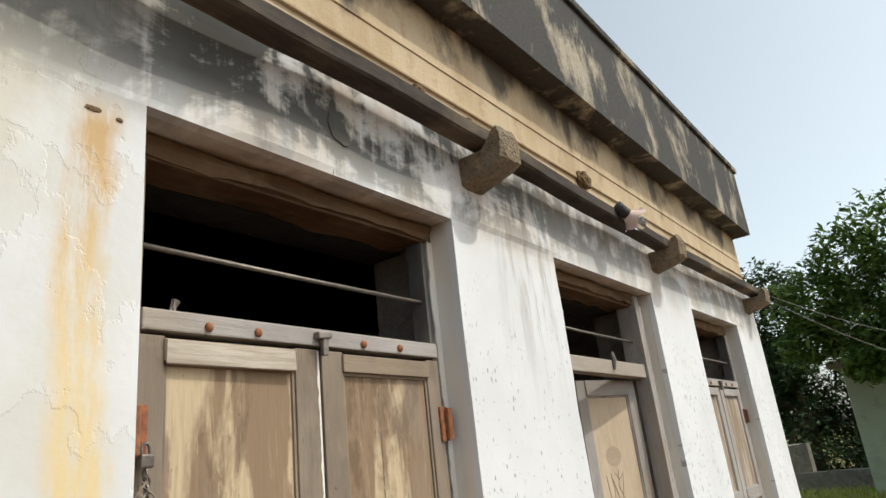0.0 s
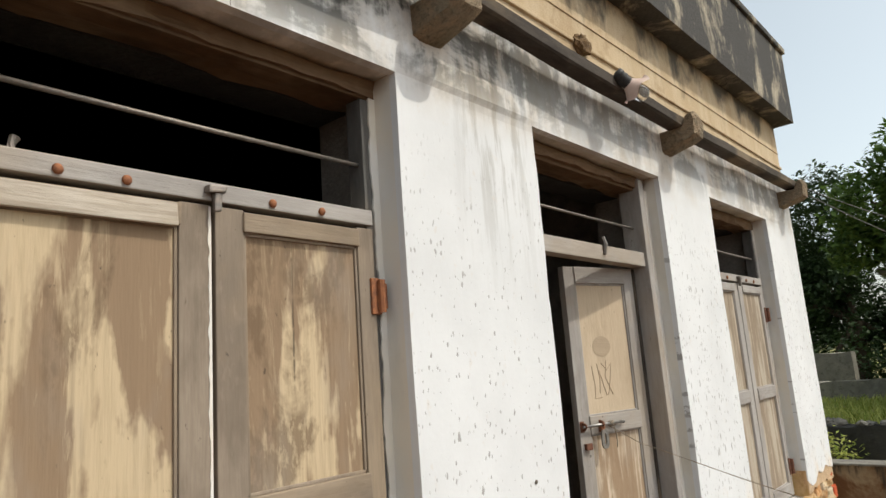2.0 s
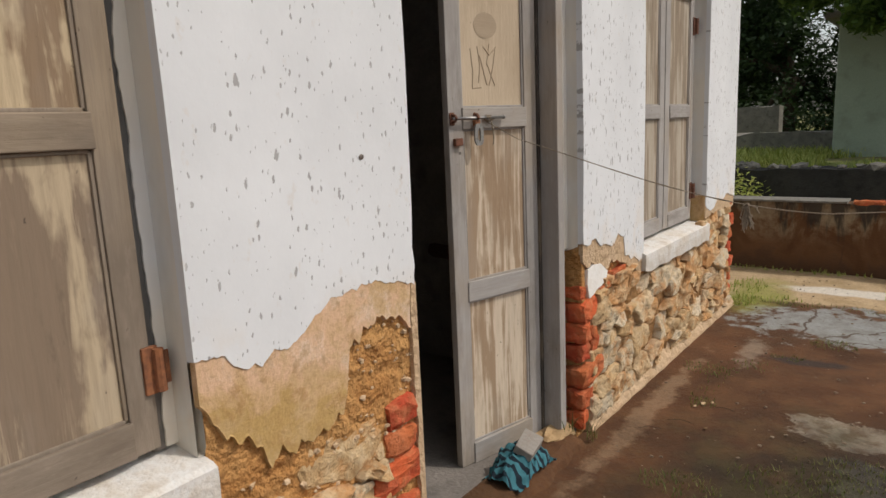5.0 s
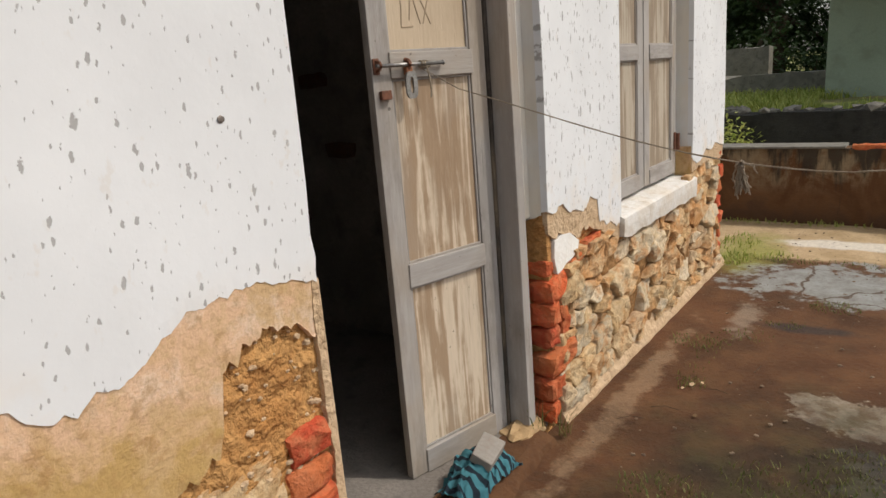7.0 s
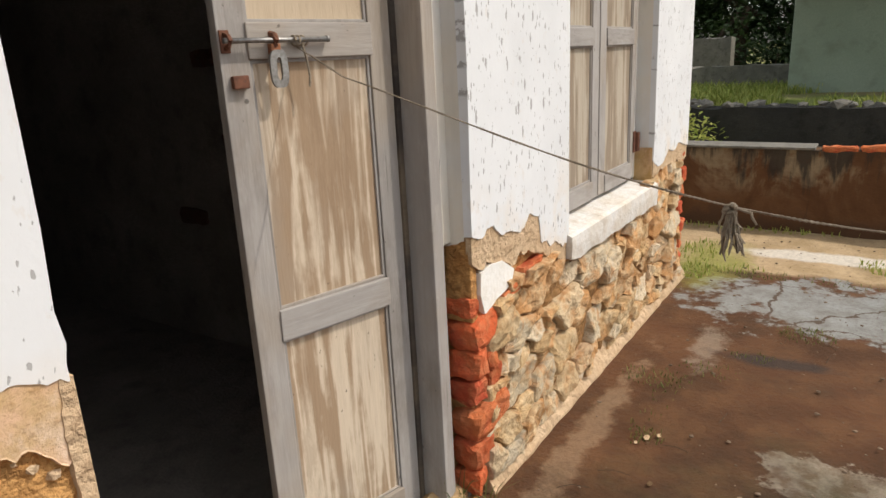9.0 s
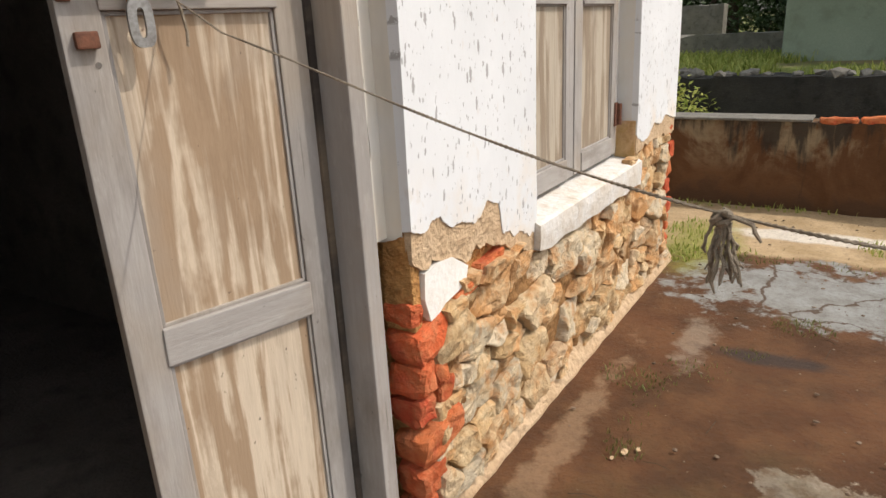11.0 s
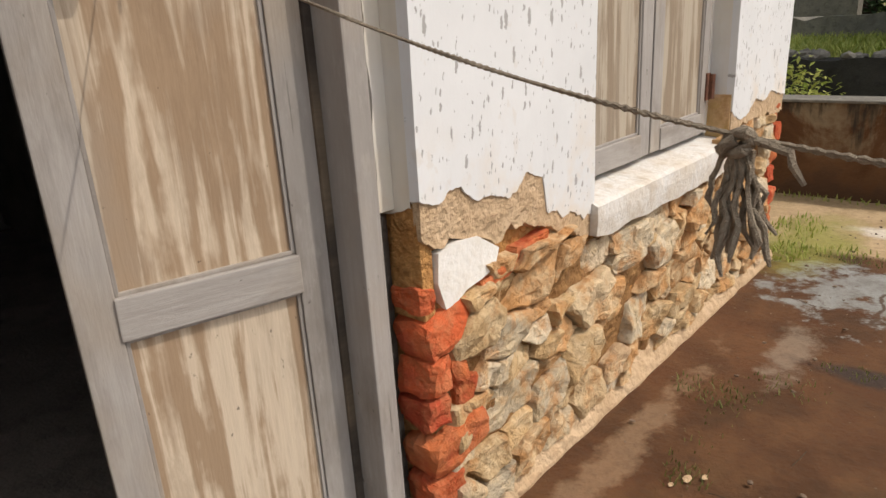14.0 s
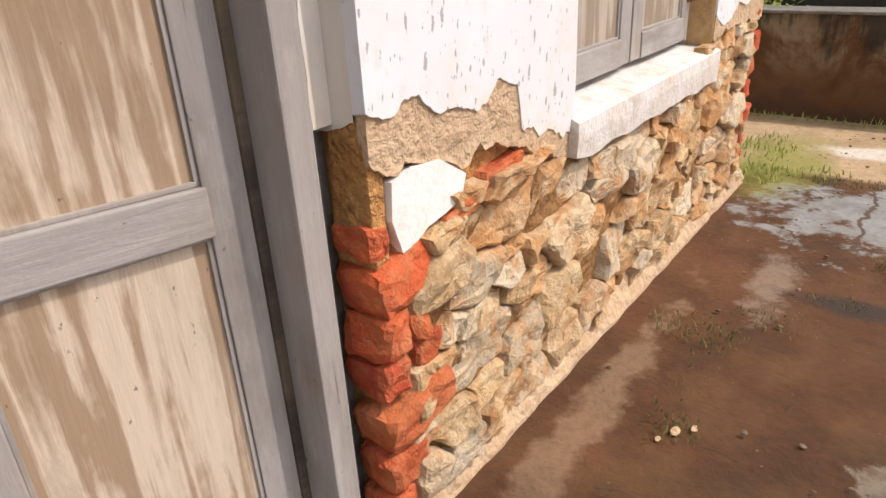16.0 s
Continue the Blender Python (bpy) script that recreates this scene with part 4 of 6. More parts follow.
def build_door():
    y0, y1, _ = OPEN[1]
    door = thing("door_1", -1.28, (y0 + y1) / 2, 0.03, "weathered wooden double door with one leaf ajar, bolt and padlock", "door", kind="structure")
    inv = door.matrix_basis.inverted()
    add = lambda n, b, mt, lb="", sm=False: (b.transform(inv), part(n, b, mt, door, lb, sm))[1]
    for a, b, front in ((y0 + 0.002, y0 + 0.040, -1.30), (y1 - 0.098, y1 - 0.046, -1.228)):
        bm = bmesh.new()
        box(bm, -1.34, front, a, b, 0.0, 2.51, 0.005, 0.003)
        add("frame_jamb", bm, PALEGREY if a > 3 else GREYWOOD)
    # dark beam wood on the stop stands in for the jamb's shadow
    bm = bmesh.new()
    box(bm, -1.35, -1.305, y1 - 0.118, y1 - 0.0985, 0.0, 2.07, 0.003)
    add("door_stop", bm, BEAMWOOD)
    bm = bmesh.new()
    box(bm, -1.31, -1.243, y0 + 0.087, y1 - 0.10, 2.078, 2.142, 0.004, 0.002)
    add("transom", bm, PALERAIL)
    bm = bmesh.new()
    box(bm, -1.34, -1.26, y0 + 0.03, y1 - 0.05, 2.455, 2.512, 0.005, 0.003)
    add("frame_head", bm, BROWNWOOD)
    bm = timber(-1.395, -1.245, y0 + 0.006, y1 - 0.006, 2.465, 2.515, 0.018, y0)
    add("lintel_board", bm, BROWNWOOD, "rough brown lintel timber")
    bm = bmesh.new()
    tube(bm, [(-1.285, y0 + 0.05, 2.275), (-1.287, 2.96, 2.272), (-1.285, y1 - 0.06, 2.270)], 0.006, 8)
    add("iron_bar", bm, IRON, "", True)
    bm = bmesh.new()
    tube(bm, [(-1.24, 3.0, 2.10), (-1.235, 3.004, 2.145), (-1.24, 3.0, 2.178)], [0.008, 0.012, 0.008], 7)
    add("turn_button", bm, IRON)
    # the leaf that stands ajar, hung on the far jamb
    hinge, free = Vector((-1.312, 3.392, 0)), Vector((-1.421, 2.944, 0))
    d = (hinge - free).normalized()
    rz = math.degrees(math.atan2(-d.x, d.y))
    m = inv @ pose(free.x, free.y, 0.032, 0, 0, rz)
    width = (hinge - free).length
    fittings = Matrix.Translation((0, -0.03, 0))
    main = leaf("door_leaf", door, width, 2.042, [(0, 0.085), (0.662, 0.74), (1.313, 1.389), (1.968, 2.042)], (0.068, 0.070), m, PALEPANEL, PALEGREY, TANPANEL)
    bm = bmesh.new()
    tube(bm, [(0.020, 0.034, 1.352), (0.020, 0.290, 1.352)], 0.0058, 10)
    tube(bm, [(0.020, 0.282, 1.352), (0.020, 0.290, 1.352)], 0.0075, 10)
    part("bolt", bm, STEEL, main, "worn steel sliding bolt", True, m=fittings)
    for y, w in ((0.044, 0.022), (0.150, 0.060)):
        bm = bmesh.new()
        box(bm, 0.001, 0.005, y - w / 2, y + w / 2, 1.328, 1.374, 0.0015)
        tube(bm, [(0.004, y, 1.338), (0.022, y, 1.342), (0.029, y, 1.352), (0.022, y, 1.362), (0.004, y, 1.366)], 0.005 if w < 0.03 else 0.007, 7)
        part("keeper", bm, DULLRUST, main, "rusted bolt keeper", m=fittings)
    # the flat steel handle that hangs from the bolt, slotted
    bm = bmesh.new()
    loops = []
    for hw, hh in ((0.0215, 0.040), (0.0065, 0.024)):
        ring = []
        for k in range(24):
            a = 2 * math.pi * k / 24
            c, e = math.cos(a), math.sin(a)
            ring.append((0.150 + hw * math.copysign(abs(c) ** 0.6, c), 1.292 + hh * math.copysign(abs(e) ** 0.7, e)))
        loops.append([[bm.verts.new((x, y, z)) for y, z in ring] for x in (0.024, 0.031)])
    for k in range(24):
        q = (k + 1) % 24
        for f in (0, 1):
            bm.faces.new((loops[0][f][k], loops[0][f][q], loops[1][f][q], loops[1][f][k]))
        for r in (0, 1):
            bm.faces.new((loops[r][0][k], loops[r][0][q], loops[r][1][q], loops[r][1][k]))
    part("handle", bm, STEEL, main, "flat slotted steel bolt handle", m=fittings)
    bm = bmesh.new()
    box(bm, 0.008, 0.024, 0.138, 0.162, 1.322, 1.345, 0.003)
    part("hasp", bm, RUST, main, m=fittings)
    bm = bmesh.new()
    bmesh.ops.create_circle(bm, cap_ends=True, segments=12, radius=0.0055)
    bm.transform(pose(0.0009, 0.078, 1.228, 0, 90, 0))
    part("keyhole", bm, IRON, main, "small dark nail hole", m=fittings)
    bm = bmesh.new()
    box(bm, 0.0, 0.016, 0.047, 0.084, 1.255, 1.282, 0.004, 0.001)
    part("staple", bm, DULLRUST, main, "rusted latch staple", m=fittings)
    bm = bmesh.new()
    bmesh.ops.create_circle(bm, cap_ends=True, segments=28, radius=0.046)
    bm.transform(pose(-0.0095, 0.232, 1.685, 0, 90, 0) @ Matrix.Diagonal((1, 1.26, 1, 1)))
    part("round_mark", bm, MARK, main, "round patch of bare grey wood", m=fittings)
    bm = bmesh.new()
    for pts in (((0.155, 1.60), (0.165, 1.52), (0.160, 1.46)), ((0.160, 1.46), (0.205, 1.463)), ((0.190, 1.61), (0.200, 1.54), (0.192, 1.48)), ((0.200, 1.58), (0.225, 1.50), (0.235, 1.47)), ((0.250, 1.62), (0.235, 1.55), (0.275, 1.47)),
                ((0.280, 1.60), (0.265, 1.53), (0.245, 1.47)), ((0.22, 1.61), (0.25, 1.58), (0.285, 1.61))):
        tube(bm, [(-0.0112, y, z) for y, z in pts], 0.0026, 5)
    part("painted_mark", bm, MARK, main, "faint brown brush drawing", m=fittings)
    bm = ragged_strip(-1.29, -1.236, y1 - 0.040, y1 - 0.0005, 0.832, 2.46, 0.007, 5.0)
    add("plaster_edge", bm, REVEAL, "broken plaster edge")
    # the other leaf stands open into the room
    m2 = inv @ pose(-1.36, y0 + 0.035, 0.032, 0, 0, 96)
    leaf("door_leaf", door, 0.47, 2.042, [(0, 0.085), (0.662, 0.74), (1.313, 1.389), (1.968, 2.042)], (0.07, 0.07), m2, PALEPANEL, PALEGREY)
    return door


door = build_door()


# ---- brackets, beam, lamp ----
def build_bracket(y, seed, w=0.13):
    """A stone bracket let into the wall: deep at the root, with an upturned nose that holds the beam."""
    rng = random.Random(seed)
    prof = [(-1.21, 2.655), (-1.165, 2.655), (-1.02, 2.69), (-0.987, 2.71), (-0.982, 2.80), (-0.995, 2.835), (-1.02, 2.825), (-1.035, 2.775), (-1.21, 2.772)]
    bm = bmesh.new()
    rows = []
    for k in range(5):
        yy = y + w * (k / 4 - 0.5)
        pinch = 0.008 if k in (0, 4) else 0
        rows.append([bm.verts.new((x - (pinch if x > -1.1 else 0) + rng.uniform(-.004, .004), yy + rng.uniform(-.003, .003), z + pinch * (1 if z < 2.75 else -1) + rng.uniform(-.004, .004))) for x, z in prof])
    for a, b in zip(rows, rows[1:]):
        for k in range(len(prof)):
            bm.faces.new((a[k], a[(k + 1) % len(prof)], b[(k + 1) % len(prof)], b[k]))
    bm.faces.new(rows[0])
    bm.faces.new(rows[-1][::-1])
    bmesh.ops.triangulate(bm, faces=bm.faces)
    ob = part("stone_bracket", bm, BRACKET)
    return tagged(ob, "lichened stone bracket let into the wall below the parapet", "bracket", "stone brackets")


for k, y in enumerate((0.02, 1.85, 3.66, 5.70)):
    build_bracket(y, k)


def build_beam():
    bm = bmesh.new()
    pts = [(y, 2.805 + 0.012 * math.sin(y * 1.3) + 0.010 * noise.noise(Vector((y * 1.7, 0, 0)))) for y in [-3.0 + 0.15 * k for k in range(60)]]
    prev = None
    for y, z in pts:
        if y > 5.86:
            break
        ring = [(-1.12, -0.030), (-1.054, -0.030), (-1.044, -0.022), (-1.044, 0.022), (-1.054, 0.030), (-1.12, 0.030)]
        col = [bm.verts.new((x + 0.006 * noise.noise(Vector((y * 2.3, k, 0))), y, z + dz + 0.004 * noise.noise(Vector((y * 6, k, 5))))) for k, (x, dz) in enumerate(ring)]
        if prev:
            for k in range(6):
                bm.faces.new((prev[k], col[k], col[(k + 1) % 6], prev[(k + 1) % 6]))
        else:
            bm.faces.new(col)
        prev = col
    bm.faces.new(prev[::-1])
    return tagged(part("roof_beam", bm, BEAMWOOD), "long blackened wooden beam resting on the stone brackets", "beam")


build_beam()


# ---- boundary wall ----
def build_boundary():
    bm = bmesh.new()
    xs = [-4.2 + 0.2 * k for k in range(62)]
    prev = None
    for x in xs:
        n = lambda a, s: 0.012 * noise.noise(Vector((x * s, a, 2)))
        ring = [(7.30 + n(1, 2), -0.2), (7.305 + n(2, 2), 0.25), (7.31 + n(3, 2), 0.585 + n(4, 3)), (7.53, 0.585), (7.53, -0.2)]
        col = [bm.verts.new((x, y, z)) for y, z in ring]
        if prev:
            for k in range(5):
                bm.faces.new((prev[k], col[k], col[(k + 1) % 5], prev[(k + 1) % 5]))
        else:
            bm.faces.new(col)
        prev = col
    bm.faces.new(prev[::-1])
    b = tagged(part("boundary_wall", bm, BOUNDARY), "low boundary wall with brown damp-stained render", "wall", kind="structure")
    box_part("coping", GREYSTONE, b, -4.2, -0.62, 7.29, 7.545, 0.588, 0.606, 0.006, 0.0, "pale cement coping")
    return b


boundary = build_boundary()


# ---- masonry laid bare: stones and bricks ----
def clip_poly(poly, p, n):
    """The part of a convex polygon on the side of the line through p away from n."""
    out = []
    for a, b in zip(poly, poly[1:] + poly[:1]):
        da, db = (a[0] - p[0]) * n[0] + (a[1] - p[1]) * n[1], (b[0] - p[0]) * n[0] + (b[1] - p[1]) * n[1]
        if da <= 0:
            out.append(a)
        if da * db < 0:
            f = da / (da - db)
            out.append((a[0] + (b[0] - a[0]) * f, a[1] + (b[1] - a[1]) * f))
    return out


def rubble(parent, y0, y1, z0, top, seed, size=0.105, name="stone", placed=()):
    """Fitted rubble: every stone a block of its own, with joints between."""
    rng = random.Random(seed)
    flat, lean = 1.85, 0.22
    gap = lambda dy, dz: math.hypot(dy, (dz - lean * dy) * flat)
    sites = list(placed)
    zmax = max(top(y0 + (y1 - y0) * k / 20) for k in range(21))
    tries = 0
    while tries < 4000:
        tries += 1
        y, z = rng.uniform(y0, y1), rng.uniform(z0, zmax)
        if z > top(y) - 0.015:
            continue
        r = size * rng.choice((0.5, 0.7, 1.0, 1.3))
        if all(gap(y - a, z - b) > (r + c) * 0.56 for a, b, c in sites):
            sites.append((y, z, r))
    for y, z, r in sites:
        hi = min(top(y), z + 0.12)
        poly = [(max(y0, y - 0.22), max(z0, z - 0.12)), (min(y1, y + 0.22), max(z0, z - 0.12)), (min(y1, y + 0.22), hi), (max(y0, y - 0.22), hi)]
        for a, b, c in sites:
            if (a, b) != (y, z) and math.hypot(a - y, b - z) < 0.4:
                w = r / (r + c)
                e = ((b - z) - lean * (a - y)) * flat * flat
                n = ((a - y) - lean * e, e)
                poly = clip_poly(poly, (y + (a - y) * w, z + (b - z) * w), n)
        if len(poly) < 3:
            continue
        cy, cz = sum(p[0] for p in poly) / len(poly), sum(p[1] for p in poly) / len(poly)
        # more corners, so that the outline is uneven
        fine = []
        for a, b in zip(poly, poly[1:] + poly[:1]):
            cuts = max(1, int(math.hypot(a[0] - b[0], a[1] - b[1]) / 0.022))
            fine += [(a[0] + (b[0] - a[0]) * q / cuts, a[1] + (b[1] - a[1]) * q / cuts) for q in range(cuts)]
        out = rng.choice((-0.016, -0.006, 0.0, 0.006, 0.012, 0.016)) + rng.uniform(-0.003, 0.003)
        if rng.random() < 0.05:
            continue
        tilt_y, tilt_z = rng.uniform(-0.2, 0.2), rng.uniform(-0.28, 0.14)
        shift = Vector((rng.uniform(0, 9), rng.uniform(0, 9), rng.uniform(0, 9)))
        bm = bmesh.new()
        rings = []
        for depth, k in ((-0.02, 0.965), (0.55, 0.955), (0.86, 0.92), (1.0, 0.82), (1.04, 0.60), (1.0, 0.28)):
            ring = []
            for a, b in fine:
                round_off = 1 - 0.22 * max(0.0, noise.noise(Vector((a * 24, b * 24, shift.x))))
                yy, zz = cy + (a - cy) * k * round_off, cz + (b - cz) * k * round_off
                x = CX + (FX - CX + out + 0.004) * depth
                p = Vector((x, yy, zz))
                if depth > 0.4:
                    p.x += (yy - cy) * tilt_y + (zz - cz) * tilt_z
                    p += noise.noise_vector(p * 22 + shift) * 0.009 + noise.noise_vector(p * 70 + shift) * 0.005
                    facet = noise.noise(Vector((yy * 16, zz * 16, shift.y)))
                    p.x += 0.014 * facet * depth
                ring.append(bm.verts.new(p))
            rings.append(ring)
        m = len(fine)
        for a, b in zip(rings, rings[1:]):
            for q in range(m):
                bm.faces.new((a[q], a[(q + 1) % m], b[(q + 1) % m], b[q]))
        bm.faces.new(rings[-1])
        part(name, bm, STONE, parent)


def brick(parent, x0, x1, y0, y1, z0, z1, seed, rx=0.0, material=None):
    """A country brick, worn round, with a hollowed and broken face."""
    rng = random.Random(seed)
    bm = bmesh.new()
    cx, cy, cz = (x0 + x1) / 2, (y0 + y1) / 2, (z0 + z1) / 2
    hx, hy, hz = (x1 - x0) / 2, (y1 - y0) / 2, (z1 - z0) / 2
    box(bm, -1, 1, -1, 1, -1, 1, 0.0, 0.12, rng)
    bmesh.ops.subdivide_edges(bm, edges=bm.edges, cuts=4, use_grid_fill=True)
    off = Vector((seed * 3.1, seed * 1.7, 0))
    for v in bm.verts:
        u = v.co.copy()
        r = (abs(u.x) ** 6 + abs(u.y) ** 6 + abs(u.z) ** 6) ** (1 / 6)
        u *= 1.0 / max(r, 1.0) ** 0.8
        p = Vector((u.x * hx, u.y * hy, u.z * hz))
        p += noise.noise_vector(p * 20 + off) * 0.011 + noise.noise_vector(p * 55 + off) * 0.005
        v.co = p
    part("brick", bm, material or BRICK, parent, m=pose(cx, cy, cz, rx, rng.uniform(-4, 4), rng.uniform(-5, 5)))


def build_masonry():
    top_b = outline([(3.55, 0.62), (3.70, 0.62), (3.80, 0.67), (3.92, 0.66), (4.02, 0.62), (4.15, 0.585), (4.18, 0.575), (5.27, 0.575), (5.28, 0.70), (5.5, 0.74), (5.8, 0.72)])
    laid = ((3.665, 0.53, 0.15), (3.80, 0.46, 0.12), (3.90, 0.56, 0.17), (4.07, 0.52, 0.13), (3.80, 0.27, 0.20), (3.92, 0.42, 0.09), (4.04, 0.36, 0.10), (4.13, 0.26, 0.16),
            (4.17, 0.42, 0.16), (3.97, 0.22, 0.15), (4.29, 0.37, 0.13), (4.21, 0.53, 0.12), (4.42, 0.51, 0.16), (4.66, 0.44, 0.17), (4.46, 0.39, 0.17), (4.86, 0.30, 0.18), (5.14, 0.20, 0.19),
            (5.17, 0.33, 0.18), (4.95, 0.49, 0.18), (4.69, 0.30, 0.14), (5.44, 0.30, 0.19), (5.11, 0.53, 0.15), (5.38, 0.46, 0.16), (3.70, 0.16, 0.11), (3.84, 0.37, 0.09), (4.32, 0.23, 0.15), (4.19, 0.12, 0.13), (4.52, 0.25, 0.17))
    rubble(wall, 3.56, 5.82, 0.045, top_b, 11, 0.13, placed=laid)
    rubble(wall, 1.72, 2.25, 0.03, outline([(1.72, 0.40), (1.9, 0.42), (2.02, 0.47), (2.08, 0.58), (2.25, 0.61)]), 5, 0.12, placed=((2.155, 0.52, 0.17), (2.02, 0.42, 0.12), (2.14, 0.36, 0.13)))
    rubble(wall, 0.62, 1.70, 0.03, lambda y: 0.57, 8, 0.13)
    for y0, y1, z0, z1 in ((3.53, 5.85, 0.0, 0.572), (3.53, 4.17, 0.574, 0.62), (5.275, 5.85, 0.574, 0.70), (1.715, 2.395, 0.0, 0.90)):
        bm = bmesh.new()
        n, r = int((y1 - y0) / 0.011), max(2, int((z1 - z0) / 0.011))
        g = [[bm.verts.new(((FX - 0.024 if y0 > 3 else FX - 0.017) + 0.010 * noise.noise(Vector((y0 + (y1 - y0) * i / n, (z0 + (z1 - z0) * j / r), 0)) * 22) + 0.005 * noise.noise(Vector((y0 + (y1 - y0) * i / n, (z0 + (z1 - z0) * j / r), 5)) * 60), y0 + (y1 - y0) * i / n, z0 + (z1 - z0) * j / r)) for j in range(r + 1)] for i in range(n + 1)]
        for i in range(n):
            for j in range(r):
                bm.faces.new((g[i][j], g[i + 1][j], g[i + 1][j + 1], g[i][j + 1]))
        part("mortar_bed", bm, JOINT if y0 > 3 else MORTAR, wall)
    f = FX
    # corner of the doorway, far side
    for k, (y1, z0, z1, out, rx) in enumerate(((3.54, 0.612, 0.668, -0.002, 0), (3.645, 0.512, 0.606, 0.012, 9), (3.568, 0.418, 0.508, 0.012, -5), (3.562, 0.335, 0.412, 0.008, 4),
                                               (3.685, 0.225, 0.325, 0.014, 14), (3.60, 0.115, 0.205, 0.004, 4), (3.56, 0.03, 0.11, 0.0, 0))):
        brick(wall, -1.262, f + out, 3.494, y1, z0, z1, k, rx)
    brick(wall, -1.23, f + 0.012, 3.572, 3.615, 0.430, 0.485, 21, 8)
    brick(wall, -1.23, f + 0.006, 3.582, 3.650, 0.355, 0.430, 22, -6)
    brick(wall, -1.23, f + 0.002, 3.690, 3.825, 0.602, 0.645, 23, 14)
    brick(wall, -1.23, f + 0.002, 3.820, 3.965, 0.630, 0.676, 24, 8)
    box_part("reveal_earth", MORTAR, wall, -1.262, CX + 0.02, 3.509, 3.55, 0.60, 0.845, 0.006, 0.004, "bare brown earth in the reveal")
    # corner of the doorway, near side
    for k, (y0, z0, z1, rx) in enumerate(((2.268, 0.525, 0.612, 5), (2.250, 0.445, 0.522, -6), (2.195, 0.335, 0.44, 8), (2.265, 0.225, 0.305, 0), (2.21, 0.125, 0.21, 3), (2.25, 0.03, 0.115, 0))):
        brick(wall, -1.30, f + 0.006 - 0.004 * (k % 2), y0, 2.392, z0, z1, 40 + k, rx)
    # a lip of rough plaster left on the corner, and crumbs that stand out of the earth mortar
    part("plaster_edge", ragged_strip(CX - 0.02, FX - 0.001, 2.385, 2.4095, 0.03, 0.93, 0.009, 8.0), GRIT, wall, "crumbling plaster on the corner")
    crumbs = random.Random(17)
    bm = bmesh.new()
    for _ in range(260):
        y, z = crumbs.uniform(1.72, 2.39), crumbs.uniform(0.30, 0.88)
        if z > 0.60 and not y > 2.12 + crumbs.uniform(0, 0.05):
            continue
        r = crumbs.choice((0.003, 0.004, 0.005, 0.008))
        for v in bmesh.ops.create_icosphere(bm, subdivisions=1, radius=r)["verts"]:
            v.co = Vector((FX - 0.015 + v.co.x, y + v.co.y * 1.4, z + v.co.z)) + Vector([crumbs.uniform(-r, r) * 0.35 for _ in range(3)])
    tagged(part("crumbs", bm, GRIT, wall, "pale grit in the earth mortar"), "pale grit in the earth mortar", kind="stuff")
    # far corner of the house
    for k in range(7):
        z = 0.10 + 0.098 * k
        brick(wall, -1.26, f + 0.008 * ((k * 7) % 3 - 1), 5.80 + 0.03 * (k % 2), 5.925, z, z + 0.078, 60 + k, (k * 5) % 7 - 3)


def build_ledge():
    """Sloping sandy footing along the wall."""
    bm = bmesh.new()
    prev = None
    for k in range(64):
        y = 3.57 + 2.41 * k / 63
        n = lambda a, s=14: noise.noise(Vector((y * s, a, 0)))
        ring = [(CX - 0.01, -0.05), (CX - 0.01, 0.10 + 0.03 * n(1)), (FX - 0.014 + 0.012 * n(2), 0.052 + 0.025 * n(3)), (FX + 0.002 + 0.010 * n(4), 0.024 + 0.014 * n(5)), (FX + 0.011 + 0.010 * n(6, 9), 0.003), (FX + 0.016, -0.05)]
        col = [bm.verts.new((x, y, z)) for x, z in ring]
        if prev:
            for a in range(6):
                bm.faces.new((prev[a], col[a], col[(a + 1) % 6], prev[(a + 1) % 6]))
        else:
            bm.faces.new(col)
        prev = col
    bm.faces.new(prev[::-1])
    part("footing", bm, GRIT, wall, "sloping sandy footing")


build_ledge()


# ---- lamp, nest, wires, rope ----
def glass():
    s = Shade("bulb_glass", 0.03)
    s.b.inputs["Transmission Weight"].default_value = 0.9
    s.b.inputs["IOR"].default_value = 1.2
    s.put((0.95, 0.95, 0.93), s.b.inputs["Base Color"])
    return s.m


